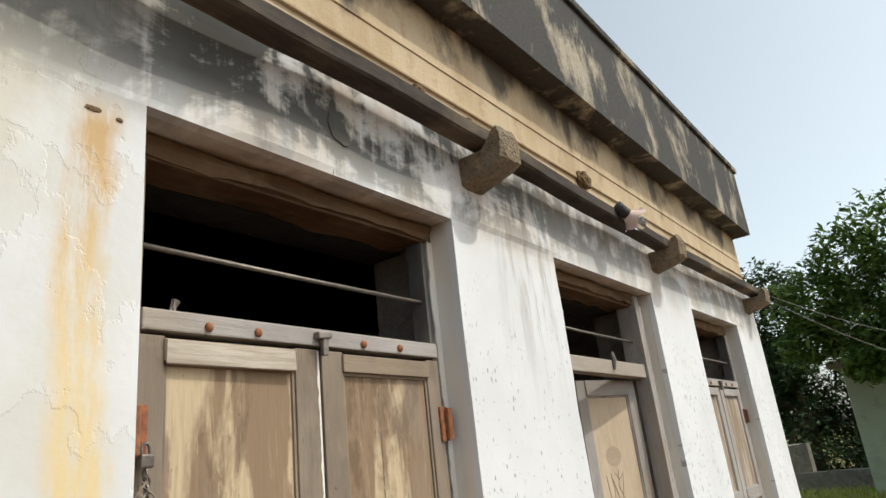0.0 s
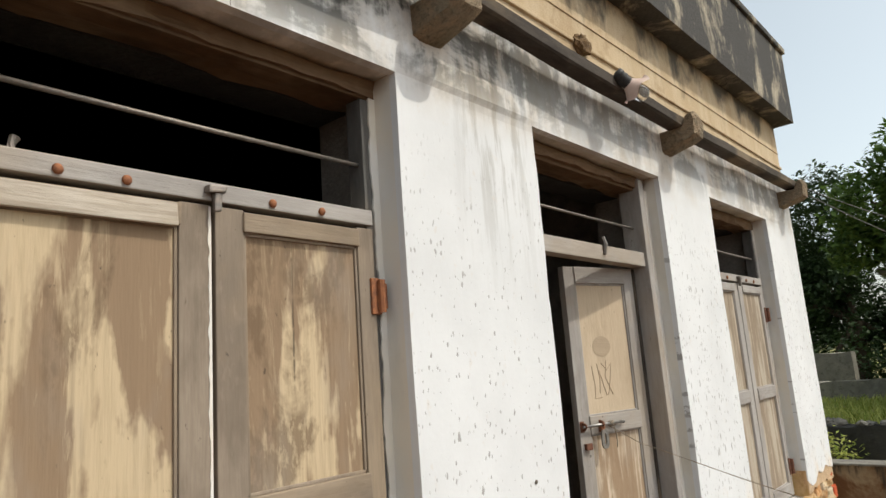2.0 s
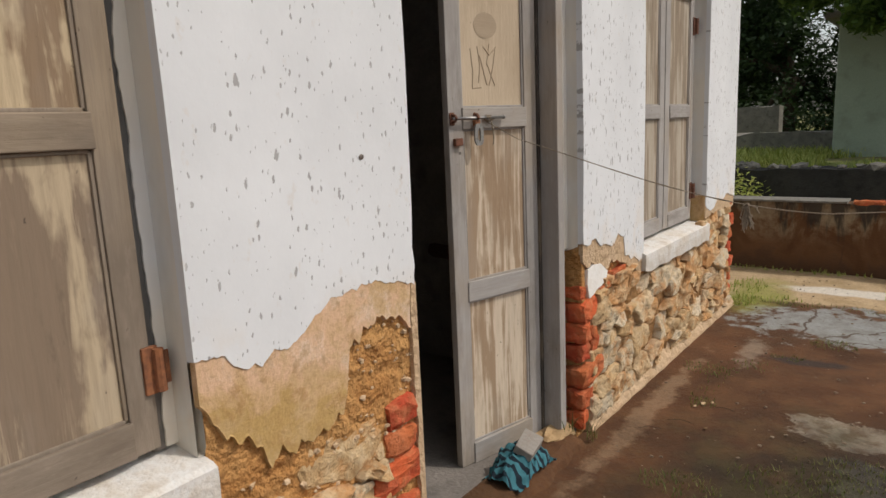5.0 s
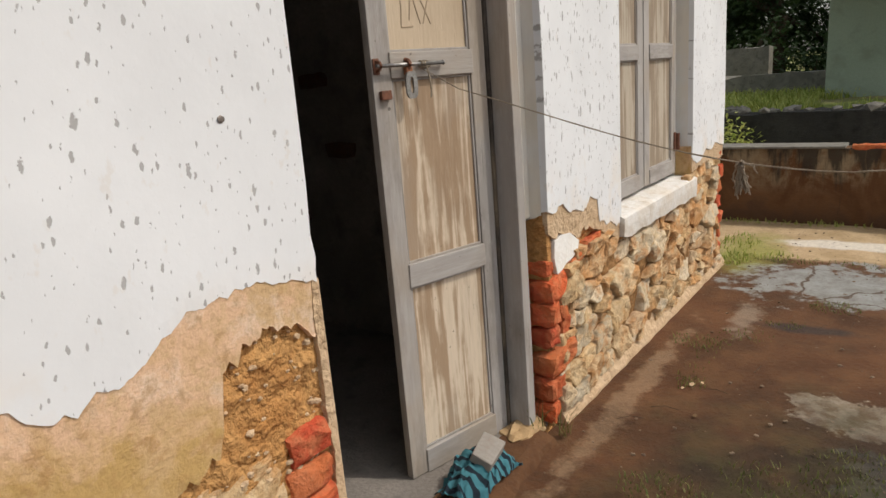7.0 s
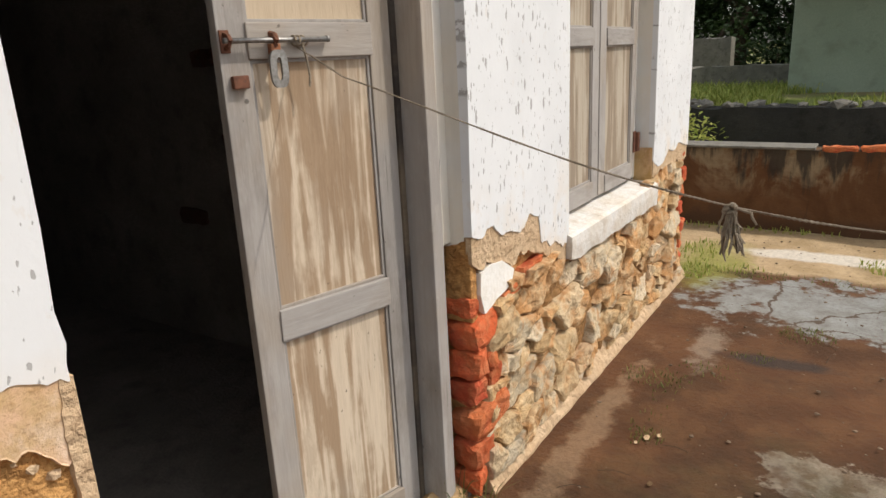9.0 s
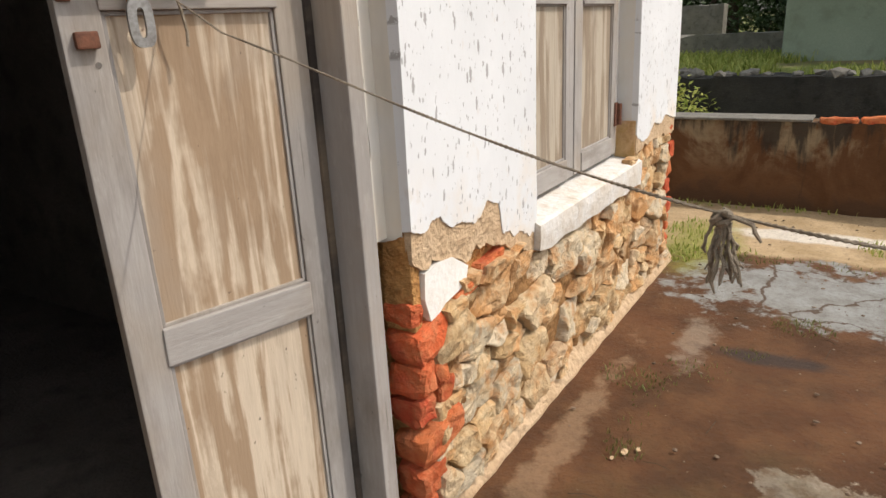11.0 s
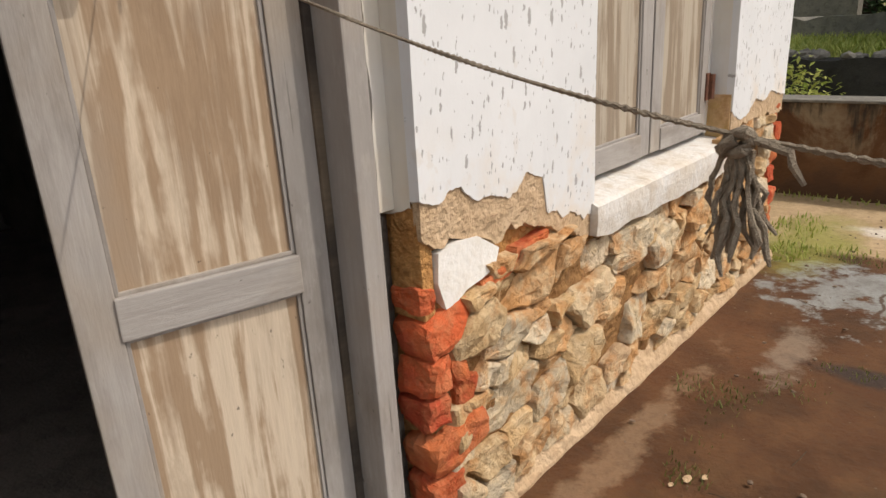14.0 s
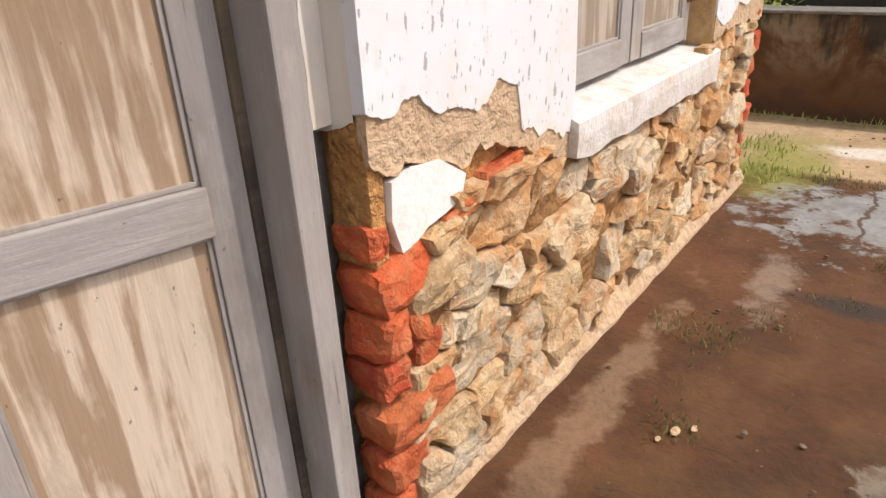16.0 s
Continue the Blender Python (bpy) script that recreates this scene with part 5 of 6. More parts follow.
def build_lamp():
    lamp = thing("wall_lamp", -1.02, 2.93, 2.80, "bare glass bulb with chipped pink shade tied to the beam", "lamp")
    axis = Vector((0.45, 0.62, -0.60)).normalized()
    turn = Vector((0, 0, 1)).rotation_difference(axis).to_matrix().to_4x4()

    def lathe(profile, n=20, wave=0.0):
        bm = bmesh.new()
        rings = [[bm.verts.new((r * math.cos(a), r * math.sin(a), h + (wave * math.sin(a * 4) if i == len(profile) - 1 else 0))) for a in [k * 2 * math.pi / n for k in range(n)]] for i, (r, h) in enumerate(profile)]
        for a, b in zip(rings, rings[1:]):
            for k in range(n):
                bm.faces.new((a[k], a[(k + 1) % n], b[(k + 1) % n], b[k]))
        return bm
    black = mat_plain("black_tape", (0.02, 0.02, 0.022), (0.05, 0.048, 0.045), 0.6)
    pink = mat_plain("faded_pink_plastic", (0.62, 0.45, 0.38), (0.70, 0.56, 0.48), 0.5, 0, 20, 0.05)
    part("holder", lathe([(0.001, -0.055), (0.030, -0.05), (0.032, -0.03), (0.027, -0.028), (0.030, -0.012), (0.026, 0.0), (0.026, 0.018)]), black, lamp, "black taped lamp holder", True, turn)
    part("shade", lathe([(0.024, 0.014), (0.028, 0.022), (0.038, 0.036), (0.054, 0.055), (0.070, 0.062)], 24, 0.011), pink, lamp, "chipped pink plastic shade", True, turn)
    part("bulb", lathe([(0.012, 0.02), (0.016, 0.04), (0.029, 0.066), (0.034, 0.086), (0.031, 0.104), (0.018, 0.116), (0.001, 0.120)], 20), glass(), lamp, "clear glass bulb", True, turn)


build_lamp()


def lump(name, centre, size, material, label, category, seed, detail=3):
    bm = bmesh.new()
    bmesh.ops.create_icosphere(bm, subdivisions=detail, radius=1.0)
    for v in bm.verts:
        k = 1 + 0.35 * noise.noise(v.co * 2.2 + Vector((seed, 0, 0))) + 0.12 * noise.noise(v.co * 6 + Vector((0, seed, 0)))
        v.co = Vector((v.co.x * size[0] * k, v.co.y * size[1] * k, v.co.z * size[2] * k))
    return tagged(part(name, bm, material, m=Matrix.Translation(centre)), label, category)


MUD = mat_plain("dry_mud", (0.20, 0.125, 0.06), (0.12, 0.075, 0.04), 0.95, 0, 60, 0.8)
lump("wasp_nest", (-1.172, 2.88, 3.005), (0.032, 0.066, 0.048), MUD, "brown mud wasp nest stuck on the parapet", "nest", 1)
lump("wasp_nest", (-1.176, 1.61, 2.975), (0.016, 0.026, 0.020), MUD, "small brown mud wasp nest stuck on the parapet", "nest", 2)
lump("wasp_nest", (-1.176, 1.90, 2.96), (0.014, 0.022, 0.017), MUD, "small brown mud wasp nest stuck on the parapet", "nest", 3)

WIRE = mat_plain("grey_wire", (0.20, 0.195, 0.185), (0.13, 0.125, 0.12), 0.6)
for a, b, sag in (((-1.02, 5.80, 2.80), (1.5, 13.0, 2.9), 0.38), ((-1.0, 5.82, 2.74), (1.6, 12.5, 2.25), 0.42)):
    bm = bmesh.new()
    a, b = Vector(a), Vector(b)
    tube(bm, [a.lerp(b, k / 24) - Vector((0, 0, sag * 4 * (k / 24) * (1 - k / 24))) for k in range(25)], 0.003, 5)
    tagged(part("electric_wire", bm, WIRE, smooth=True), "thin slack grey electric wire from the house corner", "wire", "electric wires")

ROPE = mat_plain("frayed_grey_rope", (0.38, 0.315, 0.235), (0.26, 0.21, 0.155), 0.95, 0, 140, 0.9)


def rope_at(s):
    z = 1.335 - 0.198 * s - 0.197 * s * s + 0.162 * s ** 3 if s < 1.18 else 1.094 + 0.10 * (s - 1.18)
    return Vector((-1.375 + s * math.cos(radians(-8)), 3.12 + s * math.sin(radians(-8)), z + (0.035 * max(0, 1 - s / 0.15))))


def build_rope():
    rope = thing("clothes_line", *rope_at(0.0), "thin twisted grey rope tied to the door bolt, frayed knot", "rope")
    inv = rope.matrix_basis.inverted()

    def add(name, bm, label="", m=ROPE):
        bm.transform(inv)
        part(name, bm, m, rope, label)
    for ph in (0.0, math.pi):
        bm = bmesh.new()
        pts = []
        for k in range(421):
            s = 3.0 * k / 420
            a = s * 420 + ph
            pts.append(rope_at(s) + Vector((0, 0.0011 * math.cos(a), 0.0011 * math.sin(a))))
        tube(bm, pts, 0.0014, 5)
        add("strand", bm)
    rng = random.Random(4)
    knot = rope_at(0.958)
    bm = bmesh.new()
    tube(bm, [knot + Vector((0.008 * math.sin(k), 0.005 * math.cos(k * 1.3), 0.006 * math.cos(k * 0.9) - 0.004)) for k in [i * 0.6 for i in range(22)]], 0.0034, 7, 0.15, rng)
    add("knot", bm, "tight rag knot")
    for k in range(17):
        bm = bmesh.new()
        dx, dy, ln = rng.uniform(-0.026, 0.028), rng.uniform(-0.016, 0.016), rng.uniform(0.035, 0.076)
        pts = [knot + Vector((dx * (0.3 + 0.7 * q / 6) + rng.uniform(-.003, .003), dy * q / 6, -0.008 - ln * q / 6)) for q in range(7)]
        tube(bm, pts, [0.0018, 0.0017, 0.0016, 0.0017, 0.0019, 0.0021, 0.0010], 6, 0.25, rng)
        add("tassel", bm)
    bm = bmesh.new()
    tube(bm, [knot + Vector((0.0, 0, 0)), knot + Vector((0.03, -0.01, -0.006)), knot + Vector((0.032, -0.012, -0.012)), knot + Vector((0.038, -0.01, -0.022))], [0.002, 0.0025, 0.0025, 0.0015], 6)
    add("tassel", bm)
    # turns round the bolt and the loose end
    bm = bmesh.new()
    c = rope_at(0.0) + Vector((0.012, 0.0, 0.012))
    tube(bm, [c + Vector((0.010 * math.cos(a), 0.002 * a - 0.02, 0.010 * math.sin(a))) for a in [i * 0.5 for i in range(40)]], 0.003, 5)
    add("lashing", bm)
    bm = bmesh.new()
    tube(bm, [c + Vector((0.01, 0.0, -0.01)), c + Vector((0.014, 0.004, -0.04)), c + Vector((0.013, 0.010, -0.075)), c + Vector((0.012, 0.008, -0.10))], 0.003, 5)
    add("lashing", bm)
    return rope


build_rope()
post_at = rope_at(3.0)
box_part("post", BEAMWOOD, None, post_at.x - 0.03, post_at.x + 0.05, post_at.y - 0.04, post_at.y + 0.04, -0.2, post_at.z + 0.15, 0.008, 0.004)
tagged(bpy.data.objects["post"], "rough dark wooden post that holds the rope", "post")


# ---- small things at the windows and the door ----
def build_chain():
    ch = thing("lock_chain", -1.232, 0.70, 1.83, "dark iron lock with a hanging frayed chain on the shutter hinge", "chain")
    bm = bmesh.new()
    box(bm, -0.004, 0.012, -0.013, 0.013, -0.024, 0.0, 0.004, 0.003)
    tube(bm, [(0.004, 0.009 * math.cos(a), 0.0 + 0.020 * math.sin(a)) for a in [math.pi * k / 8 for k in range(9)]], 0.0035, 6)
    part("lock", bm, IRON, ch, "dark iron padlock")
    for k in range(9):
        bm = bmesh.new()
        z = -0.036 - k * 0.0155
        flat = k % 2
        tube(bm, [((0.004 + (0 if flat else 0.006 * math.cos(a))), (0.007 * math.cos(a) if flat else 0.0) + 0.004 * math.sin(k), z + 0.011 * math.sin(a)) for a in [2 * math.pi * q / 10 for q in range(11)]], 0.0028, 5)
        part("chain_link", bm, IRON, ch)
    rng = random.Random(2)
    for k in range(10):
        bm = bmesh.new()
        z = -0.05 - 0.011 * k
        s = 1 if k % 2 else -1
        tube(bm, [(0.008, 0, z), (0.012, s * 0.012, z - 0.012), (0.012, s * rng.uniform(0.016, 0.026), z - 0.03)], [0.002, 0.002, 0.001], 4)
        part("frayed_end", bm, ROPE, ch)


build_chain()


def build_rag():
    s = Shade("striped_teal_cloth", 0.95)
    w = s.noise(3.0, s.place((1, 1, 1)), 3)
    band = s.math('SINE', s.math('ADD', s.math('MULTIPLY', s.axis(1), 190.0), s.math('MULTIPLY', w, 16.0)))
    cloth = s.done(s.mix(s.step(band, 0.1, 0.5), (0.05, 0.17, 0.20), (0.012, 0.02, 0.028)), s.noise(60, s.place(), 4), 0.5, 0.005)
    bm = bmesh.new()
    n = 40
    grid = []
    for i in range(n):
        row = []
        for j in range(n):
            u, v = i / (n - 1) - 0.5, j / (n - 1) - 0.5
            r = math.hypot(u, v)
            h = max(0.0, 0.10 * (1 - (r / 0.58) ** 2)) + 0.035 * abs(noise.noise(Vector((u * 6, v * 6, 1)))) * (1.4 - r) + 0.02 * noise.noise(Vector((u * 15, v * 15, 3)))
            row.append(bm.verts.new((-1.225 + u * 0.17 + 0.03 * noise.noise(Vector((u * 4, v * 4, 7))), 3.05 + v * 0.30 + 0.03 * noise.noise(Vector((u * 4, v * 4, 9))), 0.032 + max(0.0, h))))
        grid.append(row)
    for i in range(n - 1):
        for j in range(n - 1):
            bm.faces.new((grid[i][j], grid[i + 1][j], grid[i + 1][j + 1], grid[i][j + 1]))
    tagged(part("rag", bm, cloth, smooth=True), "crumpled striped teal cloth on the door step", "cloth")
    bm = bmesh.new()
    box(bm, -0.04, 0.04, -0.055, 0.055, -0.02, 0.02, 0.006, 0.006)
    tagged(part("cement_chunk", bm, CEMENT, m=pose(-1.19, 3.06, 0.142, 18, 28, 12)), "pale broken cement chunk lying on the cloth", "rubble")


build_rag()
lump("earth_mound", (-1.262, 3.41, 0.012), (0.075, 0.11, 0.05), SAND, "small heap of sandy earth at the door frame", "earth", 6)
bm = bmesh.new()
prev = None
for k in range(24):
    y = 2.38 + 1.05 * k / 23
    w = 0.02 * noise.noise(Vector((y * 7, 0, 0)))
    col = [bm.verts.new(c) for c in ((-1.30, y, 0.036), (FX - 0.01 + w, y, 0.032), (FX + 0.03 + w, y, 0.014), (FX + 0.05 + 2 * w, y, -0.02))]
    if prev:
        for a in range(3):
            bm.faces.new((prev[a], col[a], col[a + 1], prev[a + 1]))
    prev = col
tagged(part("threshold", bm, EARTH), "worn sandy door step", "door step", kind="structure")


for k, (y, z, r) in enumerate(((2.2206, 1.294, 0.010), (3.517, 1.282, 0.010), (2.31, 1.62, 0.007))):
    lump("nail_hole", (FX + 0.001, y, z), (0.0015, r * 0.8, r * 0.7), IRON, "dark nail hole broken into the plaster", "hole", 40 + k, 2)


for k, (y, z, w, h) in enumerate(((0.536, 2.470, 0.015, 0.006), (0.588, 2.464, 0.007, 0.005))):
    lump("broken_hole", (FX + 0.001, y, z), (0.002, w, h), MUD, "rust-brown hole broken into the whitewash", "hole", 50 + k, 3)


# ---- loose bits on the ground ----
def blades(name, patches, material, label, seed, height, width=0.006):
    rng = random.Random(seed)
    verts, faces = [], []
    for cx, cy, rx, ry, n, z in patches:
        for _ in range(n):
            a, r = rng.uniform(0, 6.283), math.sqrt(rng.random())
            x, y = cx + rx * r * math.cos(a), cy + ry * r * math.sin(a)
            h, t = height * rng.uniform(0.4, 1.2), rng.uniform(0, 6.283)
            lean = rng.uniform(0.2, 1.1) * h
            w = width * rng.uniform(0.6, 1.3)
            dx, dy = math.cos(t), math.sin(t)
            k = len(verts)
            verts += [(x - dy * w, y + dx * w, z), (x + dy * w, y - dx * w, z), (x + dx * lean * 0.4 + dy * w * 0.7, y + dy * lean * 0.4 - dx * w * 0.7, z + h * 0.6), (x + dx * lean * 0.4 - dy * w * 0.7, y + dy * lean * 0.4 + dx * w * 0.7, z + h * 0.6), (x + dx * lean, y + dy * lean, z + h)]
            faces += [(k, k + 1, k + 2, k + 3), (k + 3, k + 2, k + 4)]
    return tagged(from_data(name, verts, faces, material), label, "grass", kind="stuff")


blades("grass", [(-0.93, 4.58, 0.15, 0.09, 130, 0), (-0.44, 5.30, 0.13, 0.10, 170, 0), (-0.62, 4.95, 0.1, 0.05, 40, 0), (-0.10, 3.68, 0.3, 0.2, 160, 0), (-0.30, 6.12, 0.6, 0.06, 160, 0.01),
                 (-0.80, 6.08, 0.2, 0.06, 120, 0.01), (-0.75, 4.72, 0.14, 0.1, 50, 0), (-0.86, 4.3, 0.06, 0.3, 50, 0), (-0.70, 3.32, 0.16, 0.10, 200, 0), (-0.36, 3.52, 0.22, 0.12, 260, 0), (-0.12, 3.72, 0.2, 0.12, 200, 0), (-0.84, 4.12, 0.07, 0.06, 60, 0)], DRYGRASS, "low sparse grass on the yard", 3, 0.020, 0.0022)
blades("grass_clump", [(-1.12, 6.08, 0.10, 0.16, 130, 0), (-1.18, 6.5, 0.14, 0.3, 160, 0), (-0.9, 6.2, 0.16, 0.08, 50, 0), (-1.0, 7.22, 0.7, 0.05, 150, 0), (-0.1, 6.55, 0.18, 0.16, 160, 0)], GRASS, "fresh green grass at the corner of the house", 5, 0.036, 0.004)
blades("dry_stalks", [(FX + 0.04, 3.50, 0.025, 0.03, 14, 0.0), (-1.215, 3.44, 0.04, 0.05, 16, 0.03)], DRYGRASS, "dry straw stalks by the door frame", 7, 0.11, 0.0025)


def pebbles():
    rng = random.Random(12)
    bm = bmesh.new()
    for _ in range(420):
        x, y = rng.uniform(-1.1, 0.6), rng.uniform(2.6, 7.1)
        s = rng.choice((0.002, 0.003, 0.003, 0.004, 0.007))
        k = bmesh.ops.create_icosphere(bm, subdivisions=1, radius=s)["verts"]
        for v in k:
            v.co = Vector((x + v.co.x * 1.4, y + v.co.y, 0.002 + v.co.z * 0.7)) + Vector([rng.uniform(-s, s) * 0.25 for _ in range(3)])
    tagged(part("pebbles", bm, mat_plain("pebble", (0.27, 0.20, 0.14), (0.12, 0.08, 0.055), 0.9, 0, 8)), "small pale pebbles and crumbs on the earth", "pebbles", kind="stuff")
    for k in range(13):
        bm = bmesh.new()
        x, y, a, ln = rng.uniform(-1.0, 0.1), rng.uniform(3.5, 5.2), rng.uniform(0, 3.14), rng.uniform(0.03, 0.11)
        c, s = math.cos(a), math.sin(a)
        tube(bm, [(x, y, 0.008), (x + c * ln / 2, y + s * ln / 2, 0.013 + rng.uniform(0, 0.006)), (x + c * ln + rng.uniform(-.01, .01), y + s * ln, 0.008)], 0.0011, 4)
        tagged(part("twig", bm, BARK), "thin dry twig lying on the earth", "twig", "twigs on the earth")
    for k, (x, y, r) in enumerate(((-0.835, 4.108, 0.014), (-0.80, 4.14, 0.010), (-0.75, 3.85, 0.010), (-0.86, 4.06, 0.008))):
        lump("clod", (x, y, r * 0.1), (r * 0.8, r * 1.3, r * 0.22), GRIT if k != 2 else MUD, "pale crumbled cement bit on the mud" if k != 2 else "dark clod of mud on the earth", "rubble", k, 2)


pebbles()


# ---- beyond the boundary wall ----
def ragged_wall(name, x0, x1, y, thick, z0, z1, material, label, seed, step=0.16, rough=0.08):
    bm = bmesh.new()
    prev = None
    n = int((x1 - x0) / step)
    for k in range(n + 1):
        x = x0 + (x1 - x0) * k / n
        r = lambda a: noise.noise(Vector((x * 3.1, a, seed)))
        ring = [(y + 0.04 * r(1), z0), (y + 0.05 * r(2), (z0 + z1) / 2), (y + 0.04 * r(3), z1 + rough * r(4)), (y + thick, z1 + rough * r(5)), (y + thick, z0)]
        col = [bm.verts.new((x, a, b)) for a, b in ring]
        if prev:
            for a in range(5):
                bm.faces.new((prev[a], col[a], col[(a + 1) % 5], prev[(a + 1) % 5]))
        else:
            bm.faces.new(col)
        prev = col
    bm.faces.new(prev[::-1])
    return tagged(part(name, bm, material), label, "wall", kind="structure")


# its shaded face is painted near black
ragged_wall("wall_retaining", -7, 9, 9.42, 0.30, -0.2, 0.70, SHADEBLACK, "retaining wall coloured near black for its shaded face", 1, rough=0.05)
ragged_wall("wall_ruin_1", -6.2, -1.45, 14.0, 0.35, 0.55, 0.98, GREYSTONE, "broken low grey stone wall among the grass", 2)
ragged_wall("wall_ruin_2", -3.75, -2.79, 16.0, 0.4, 0.55, 1.45, GREYSTONE, "grey stone wall stub of a ruin", 3, rough=0.03)


def rubble_top():
    rng = random.Random(31)
    for k in range(70):
        r = rng.uniform(0.03, 0.075)
        x = rng.uniform(-2.4, 2.2)
        bm = bmesh.new()
        bmesh.ops.create_icosphere(bm, subdivisions=1, radius=r)
        for v in bm.verts:
            v.co = Vector((v.co.x * 1.3, v.co.y, v.co.z * 0.7)) + Vector([rng.uniform(-r, r) * 0.3 for _ in range(3)])
        tagged(part("rubble_stone", bm, GREYSTONE, m=pose(x, 9.52 + rng.uniform(-0.06, 0.15), 0.70 + r * 0.35)), "loose grey stone on the near-black wall", "stone", "loose stones on the wall")


rubble_top()


def foliage(name, blobs, n, size, material, parent, seed, label=""):
    rng = random.Random(seed)
    verts, faces = [], []
    for cx, cy, cz, r in blobs:
        for _ in range(n):
            d = Vector((rng.gauss(0, 1), rng.gauss(0, 1), rng.gauss(0, 1))).normalized()
            k = r * (0.55 + 0.5 * rng.random()) * (1 + 0.35 * noise.noise(d * 2.3 + Vector((cx, cy, cz))))
            p = Vector((cx, cy, cz)) + Vector((d.x, d.y, d.z * 0.85)) * k
            a = Vector((rng.gauss(0, 1), rng.gauss(0, 1), rng.gauss(0, 0.5))).normalized()
            b = a.cross(Vector((rng.gauss(0, 0.4), rng.gauss(0, 0.4), 1))).normalized()
            s = size * rng.uniform(0.6, 1.3)
            q = len(verts)
            verts += [p - a * s, p + b * s * 0.45 - a * s * 0.1, p + a * s - Vector((0, 0, s * 0.3)), p - b * s * 0.45 - a * s * 0.1]
            faces.append((q, q + 1, q + 2, q + 3))
    return from_data(name, verts, faces, material, parent, label)


def build_tree(name, x, y, z, limbs, blobs, n, size, material, label, seed, r=0.16):
    tree = thing(name, x, y, z, label, "tree")
    base = Vector((x, y, z))
    rng = random.Random(seed)
    bm = bmesh.new()
    fork = Vector((rng.uniform(-.1, .1), rng.uniform(-.1, .1), limbs))
    tube(bm, [Vector((0, 0, -0.2)), Vector((0.03, 0.02, limbs * 0.4)), fork], [r * 1.25, r, r * 0.8], 9, 0.08, rng)
    part("trunk", bm, BARK, tree)
    for cx, cy, cz, rr in blobs[:7]:
        bm = bmesh.new()
        e = Vector((cx, cy, cz)) - base
        tube(bm, [fork * 0.97, fork.lerp(e, 0.5) + Vector((rng.uniform(-.15, .15), rng.uniform(-.15, .15), 0.1)), e], [r * 0.55, r * 0.33, r * 0.1], 6, 0.1, rng)
        part("limb", bm, BARK, tree)
    foliage("crown", [(a - x, b - y, c - z, d) for a, b, c, d in blobs], n, size, material, tree, seed)
    return tree


build_tree("tree", 0.9, 11.6, 0.65, 1.6, [(-1.35, 11.3, 3.55, 0.62), (-0.75, 11.3, 4.0, 0.65), (-0.1, 11.2, 4.25, 0.75), (-0.85, 11.4, 3.1, 0.65), (0.2, 11.0, 3.1, 0.7), (0.8, 11.5, 4.5, 0.95), (1.6, 11.5, 3.9, 1.1),
                                          (-0.35, 11.2, 2.75, 0.45), (0.6, 11.2, 3.6, 0.8), (-1.6, 11.5, 3.0, 0.45), (0.0, 11.0, 2.55, 0.4), (-0.85, 10.9, 2.5, 0.32), (-0.7, 11.1, 2.75, 0.4)], 1500, 0.062, LEAF, "broad leafy green tree behind the boundary wall", 3)
rng = random.Random(77)
k = 0
for x, y in ((-7.2, 21), (-4.9, 22), (-3.3, 19.5), (-1.2, 21), (1.2, 19.5), (3.8, 21)):
    blobs = [(x + rng.uniform(-1.2, 1.2), y + rng.uniform(-0.8, 0.8), 0.9 + h * 0.52 + rng.uniform(-0.3, 0.3), rng.uniform(0.9, 1.4)) for h in range(9)]
    build_tree("tree", x, y, 0.65, 1.5, blobs, 1900, 0.08, DARKLEAF, "dark dense tree at the back of the open ground", 20 + k, 0.2)
    k += 1
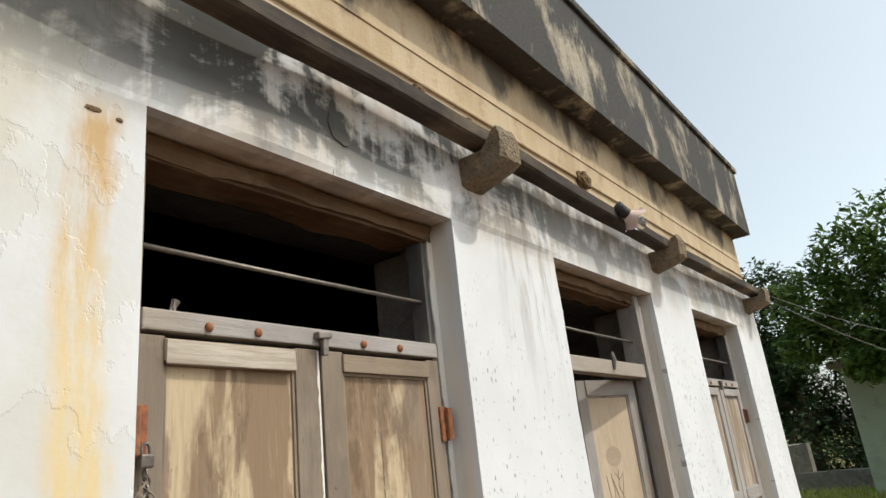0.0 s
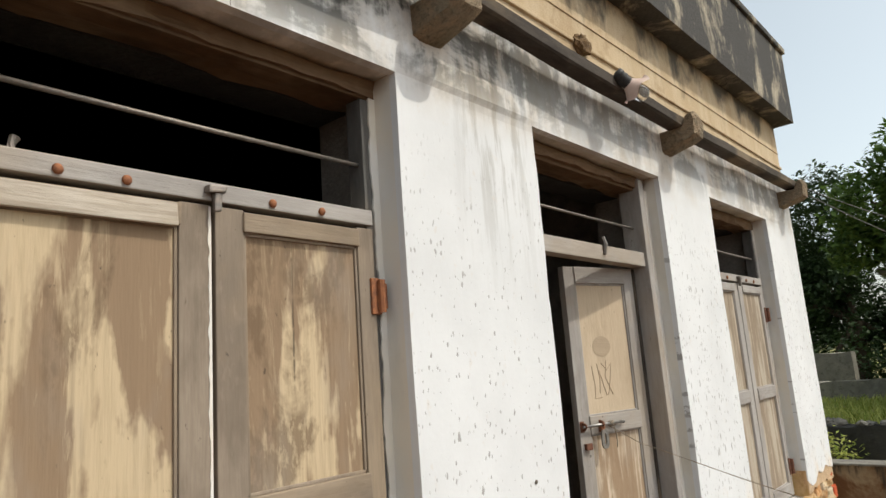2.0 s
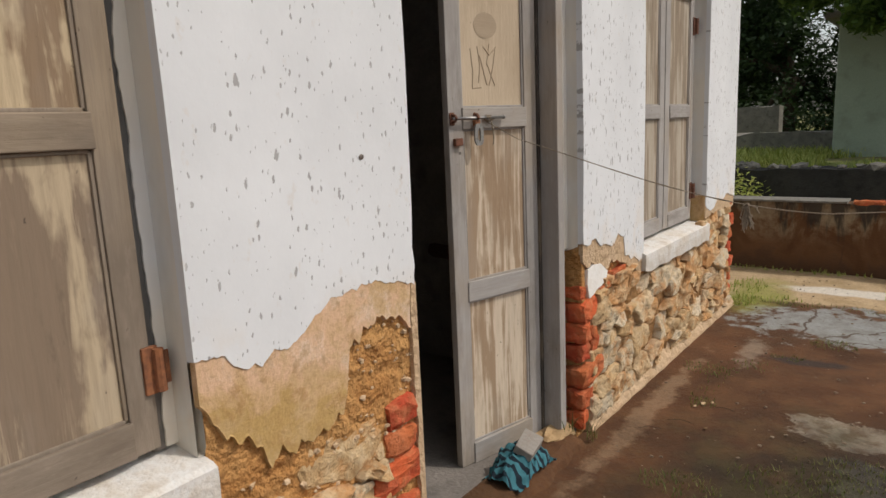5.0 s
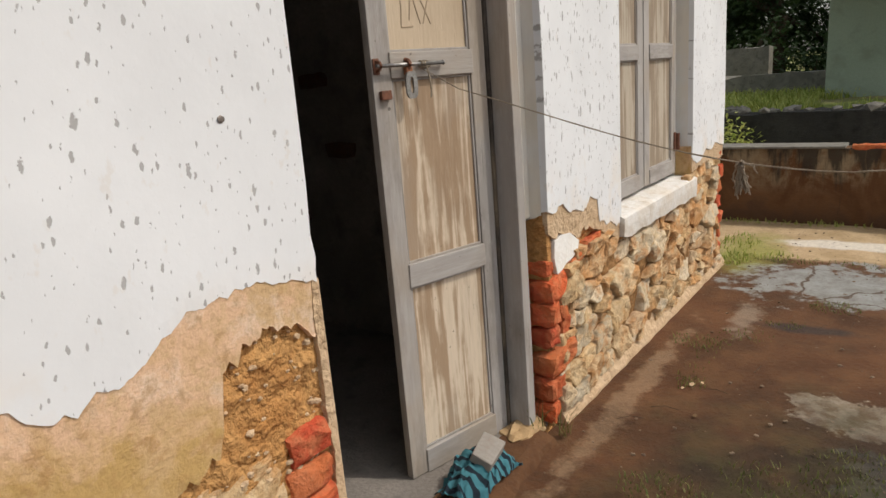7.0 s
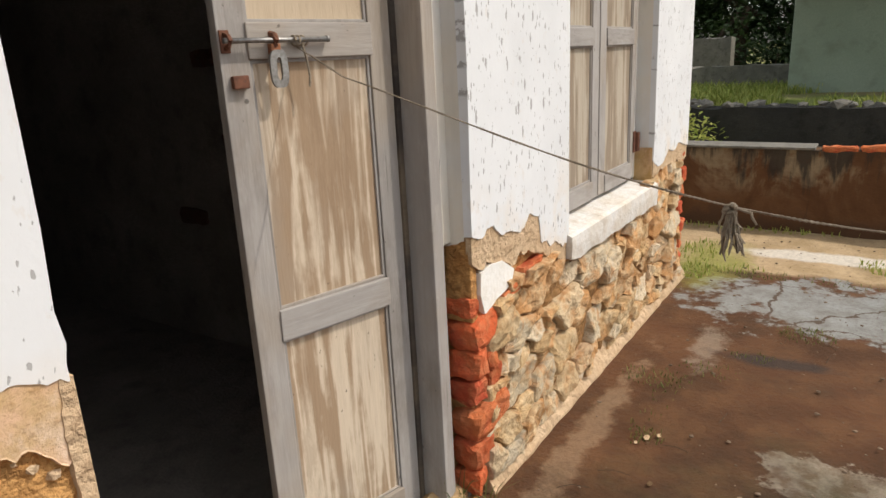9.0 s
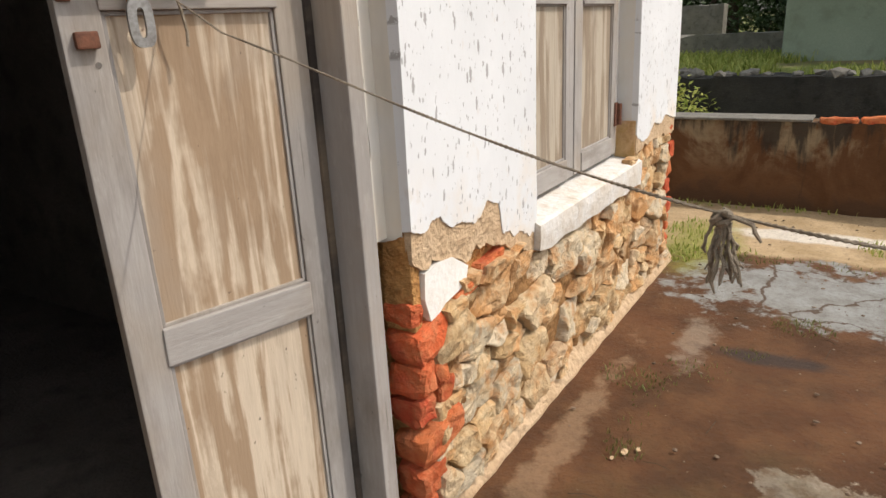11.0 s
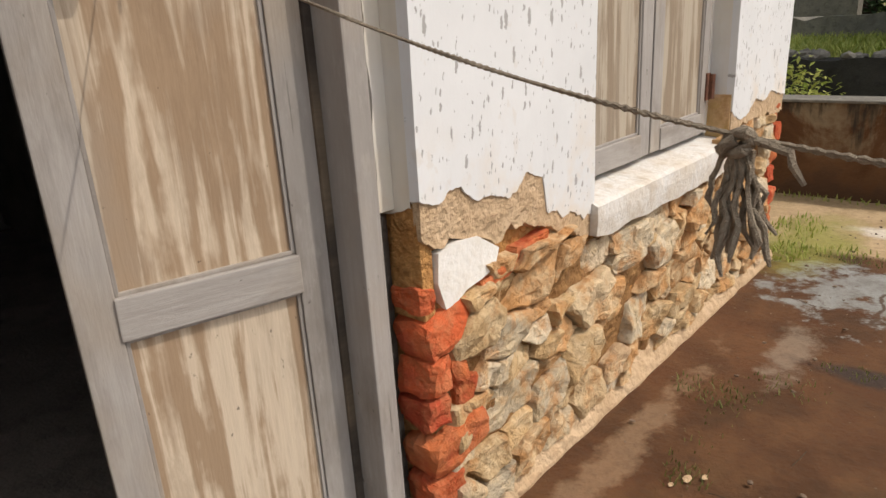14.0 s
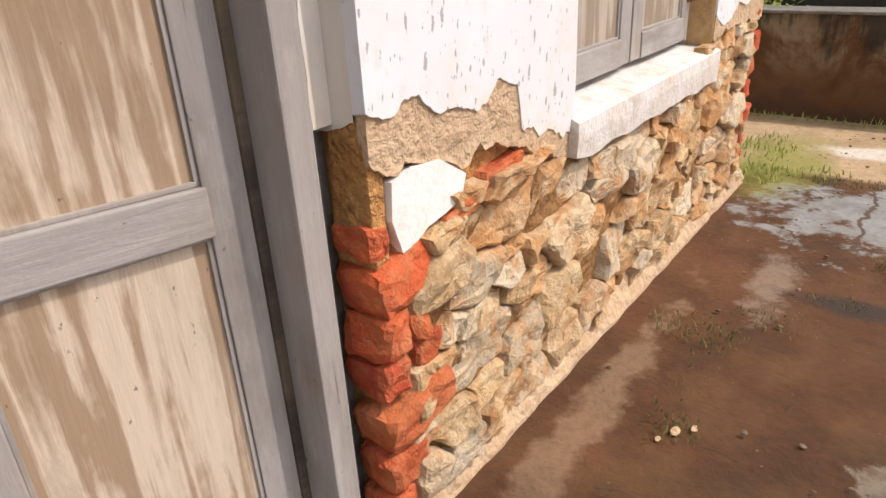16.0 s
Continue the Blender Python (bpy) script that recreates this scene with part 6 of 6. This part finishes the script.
for k, (x, y, z, r) in enumerate(((-1.86, 8.85, 0.50, 0.32), (-2.15, 8.9, 0.55, 0.35), (-4.2, 17.5, 1.1, 0.5), (-2.3, 18.2, 1.1, 0.6), (-1.0, 18.3, 1.2, 0.6))):
    bush = thing("bush", x, y, 0.0 if y < 9 else 0.65, "small fresh green bush behind the boundary wall", "bush")
    z0 = 0.0 if y < 9 else 0.65
    foliage("crown", [(0, 0, z - z0, r), (0.1, 0, z - z0 - 0.2, r * 0.8)], 260, 0.035 if y < 9 else 0.07, GRASS if y < 9 else DARKLEAF, bush, k)
    bm = bmesh.new()
    tube(bm, [(0, 0, -0.1), (0.02, 0, (z - z0) * 0.5), (0.05, 0.02, z - z0)], [0.02, 0.015, 0.008], 6)
    part("stem", bm, BARK, bush)
blades("tall_grass", [(-2.6, 10.6, 1.4, 0.9, 2400, 0.64), (-2.4, 12.6, 1.5, 1.0, 2400, 0.64), (-2.5, 15.2, 1.6, 0.7, 900, 0.64), (-1.6, 17.0, 1.4, 1.0, 700, 0.64), (0.6, 10.2, 1.6, 0.5, 700, 0.64)], GRASS, "tall lush grass on the open ground", 9, 0.15, 0.009)


def build_house():
    h = thing("house", 0.4, 12.9, 0.65, "plain pale green limewashed house behind the boundary wall", "house")
    bm = bmesh.new()
    box(bm, -1.78, 3.2, -0.55, 3.0, -0.1, 1.95, 0.02)
    part("wall", bm, PALEGREEN, h)
    bm = bmesh.new()
    box(bm, -1.95, 3.4, -0.75, 3.2, 1.952, 2.05, 0.02)
    part("roof", bm, GREYSTONE, h, "flat grey roof slab")
    bm = bmesh.new()
    box(bm, -0.62, 0.1, -0.59, -0.552, 0.0, 1.75, 0.01)
    part("door", bm, BROWNWOOD, h, "closed brown door")


build_house()

# bricks left on the broken top of the boundary wall
rng = random.Random(9)
for k in range(14):
    x = -0.58 + 0.235 * k
    brick(boundary, x, x + 0.215, 7.31, 7.42, 0.575, 0.612 + 0.01 * (k % 2), 90 + k, rng.uniform(-2, 2))
# bricks in the bare partition of the dark room, their colour darkened for its shade
for k in (1, 4, 8, 15):
    x = -2.1 - 0.245 * (k % 6) - 0.1 * ((k // 6) % 2)
    brick(bpy.data.objects["wall_partition"], x, x + 0.22, 3.938, 4.02, 0.62 + 0.36 * (k // 6), 0.70 + 0.36 * (k // 6), 120 + k, 0, DULLBRICK)
build_masonry()
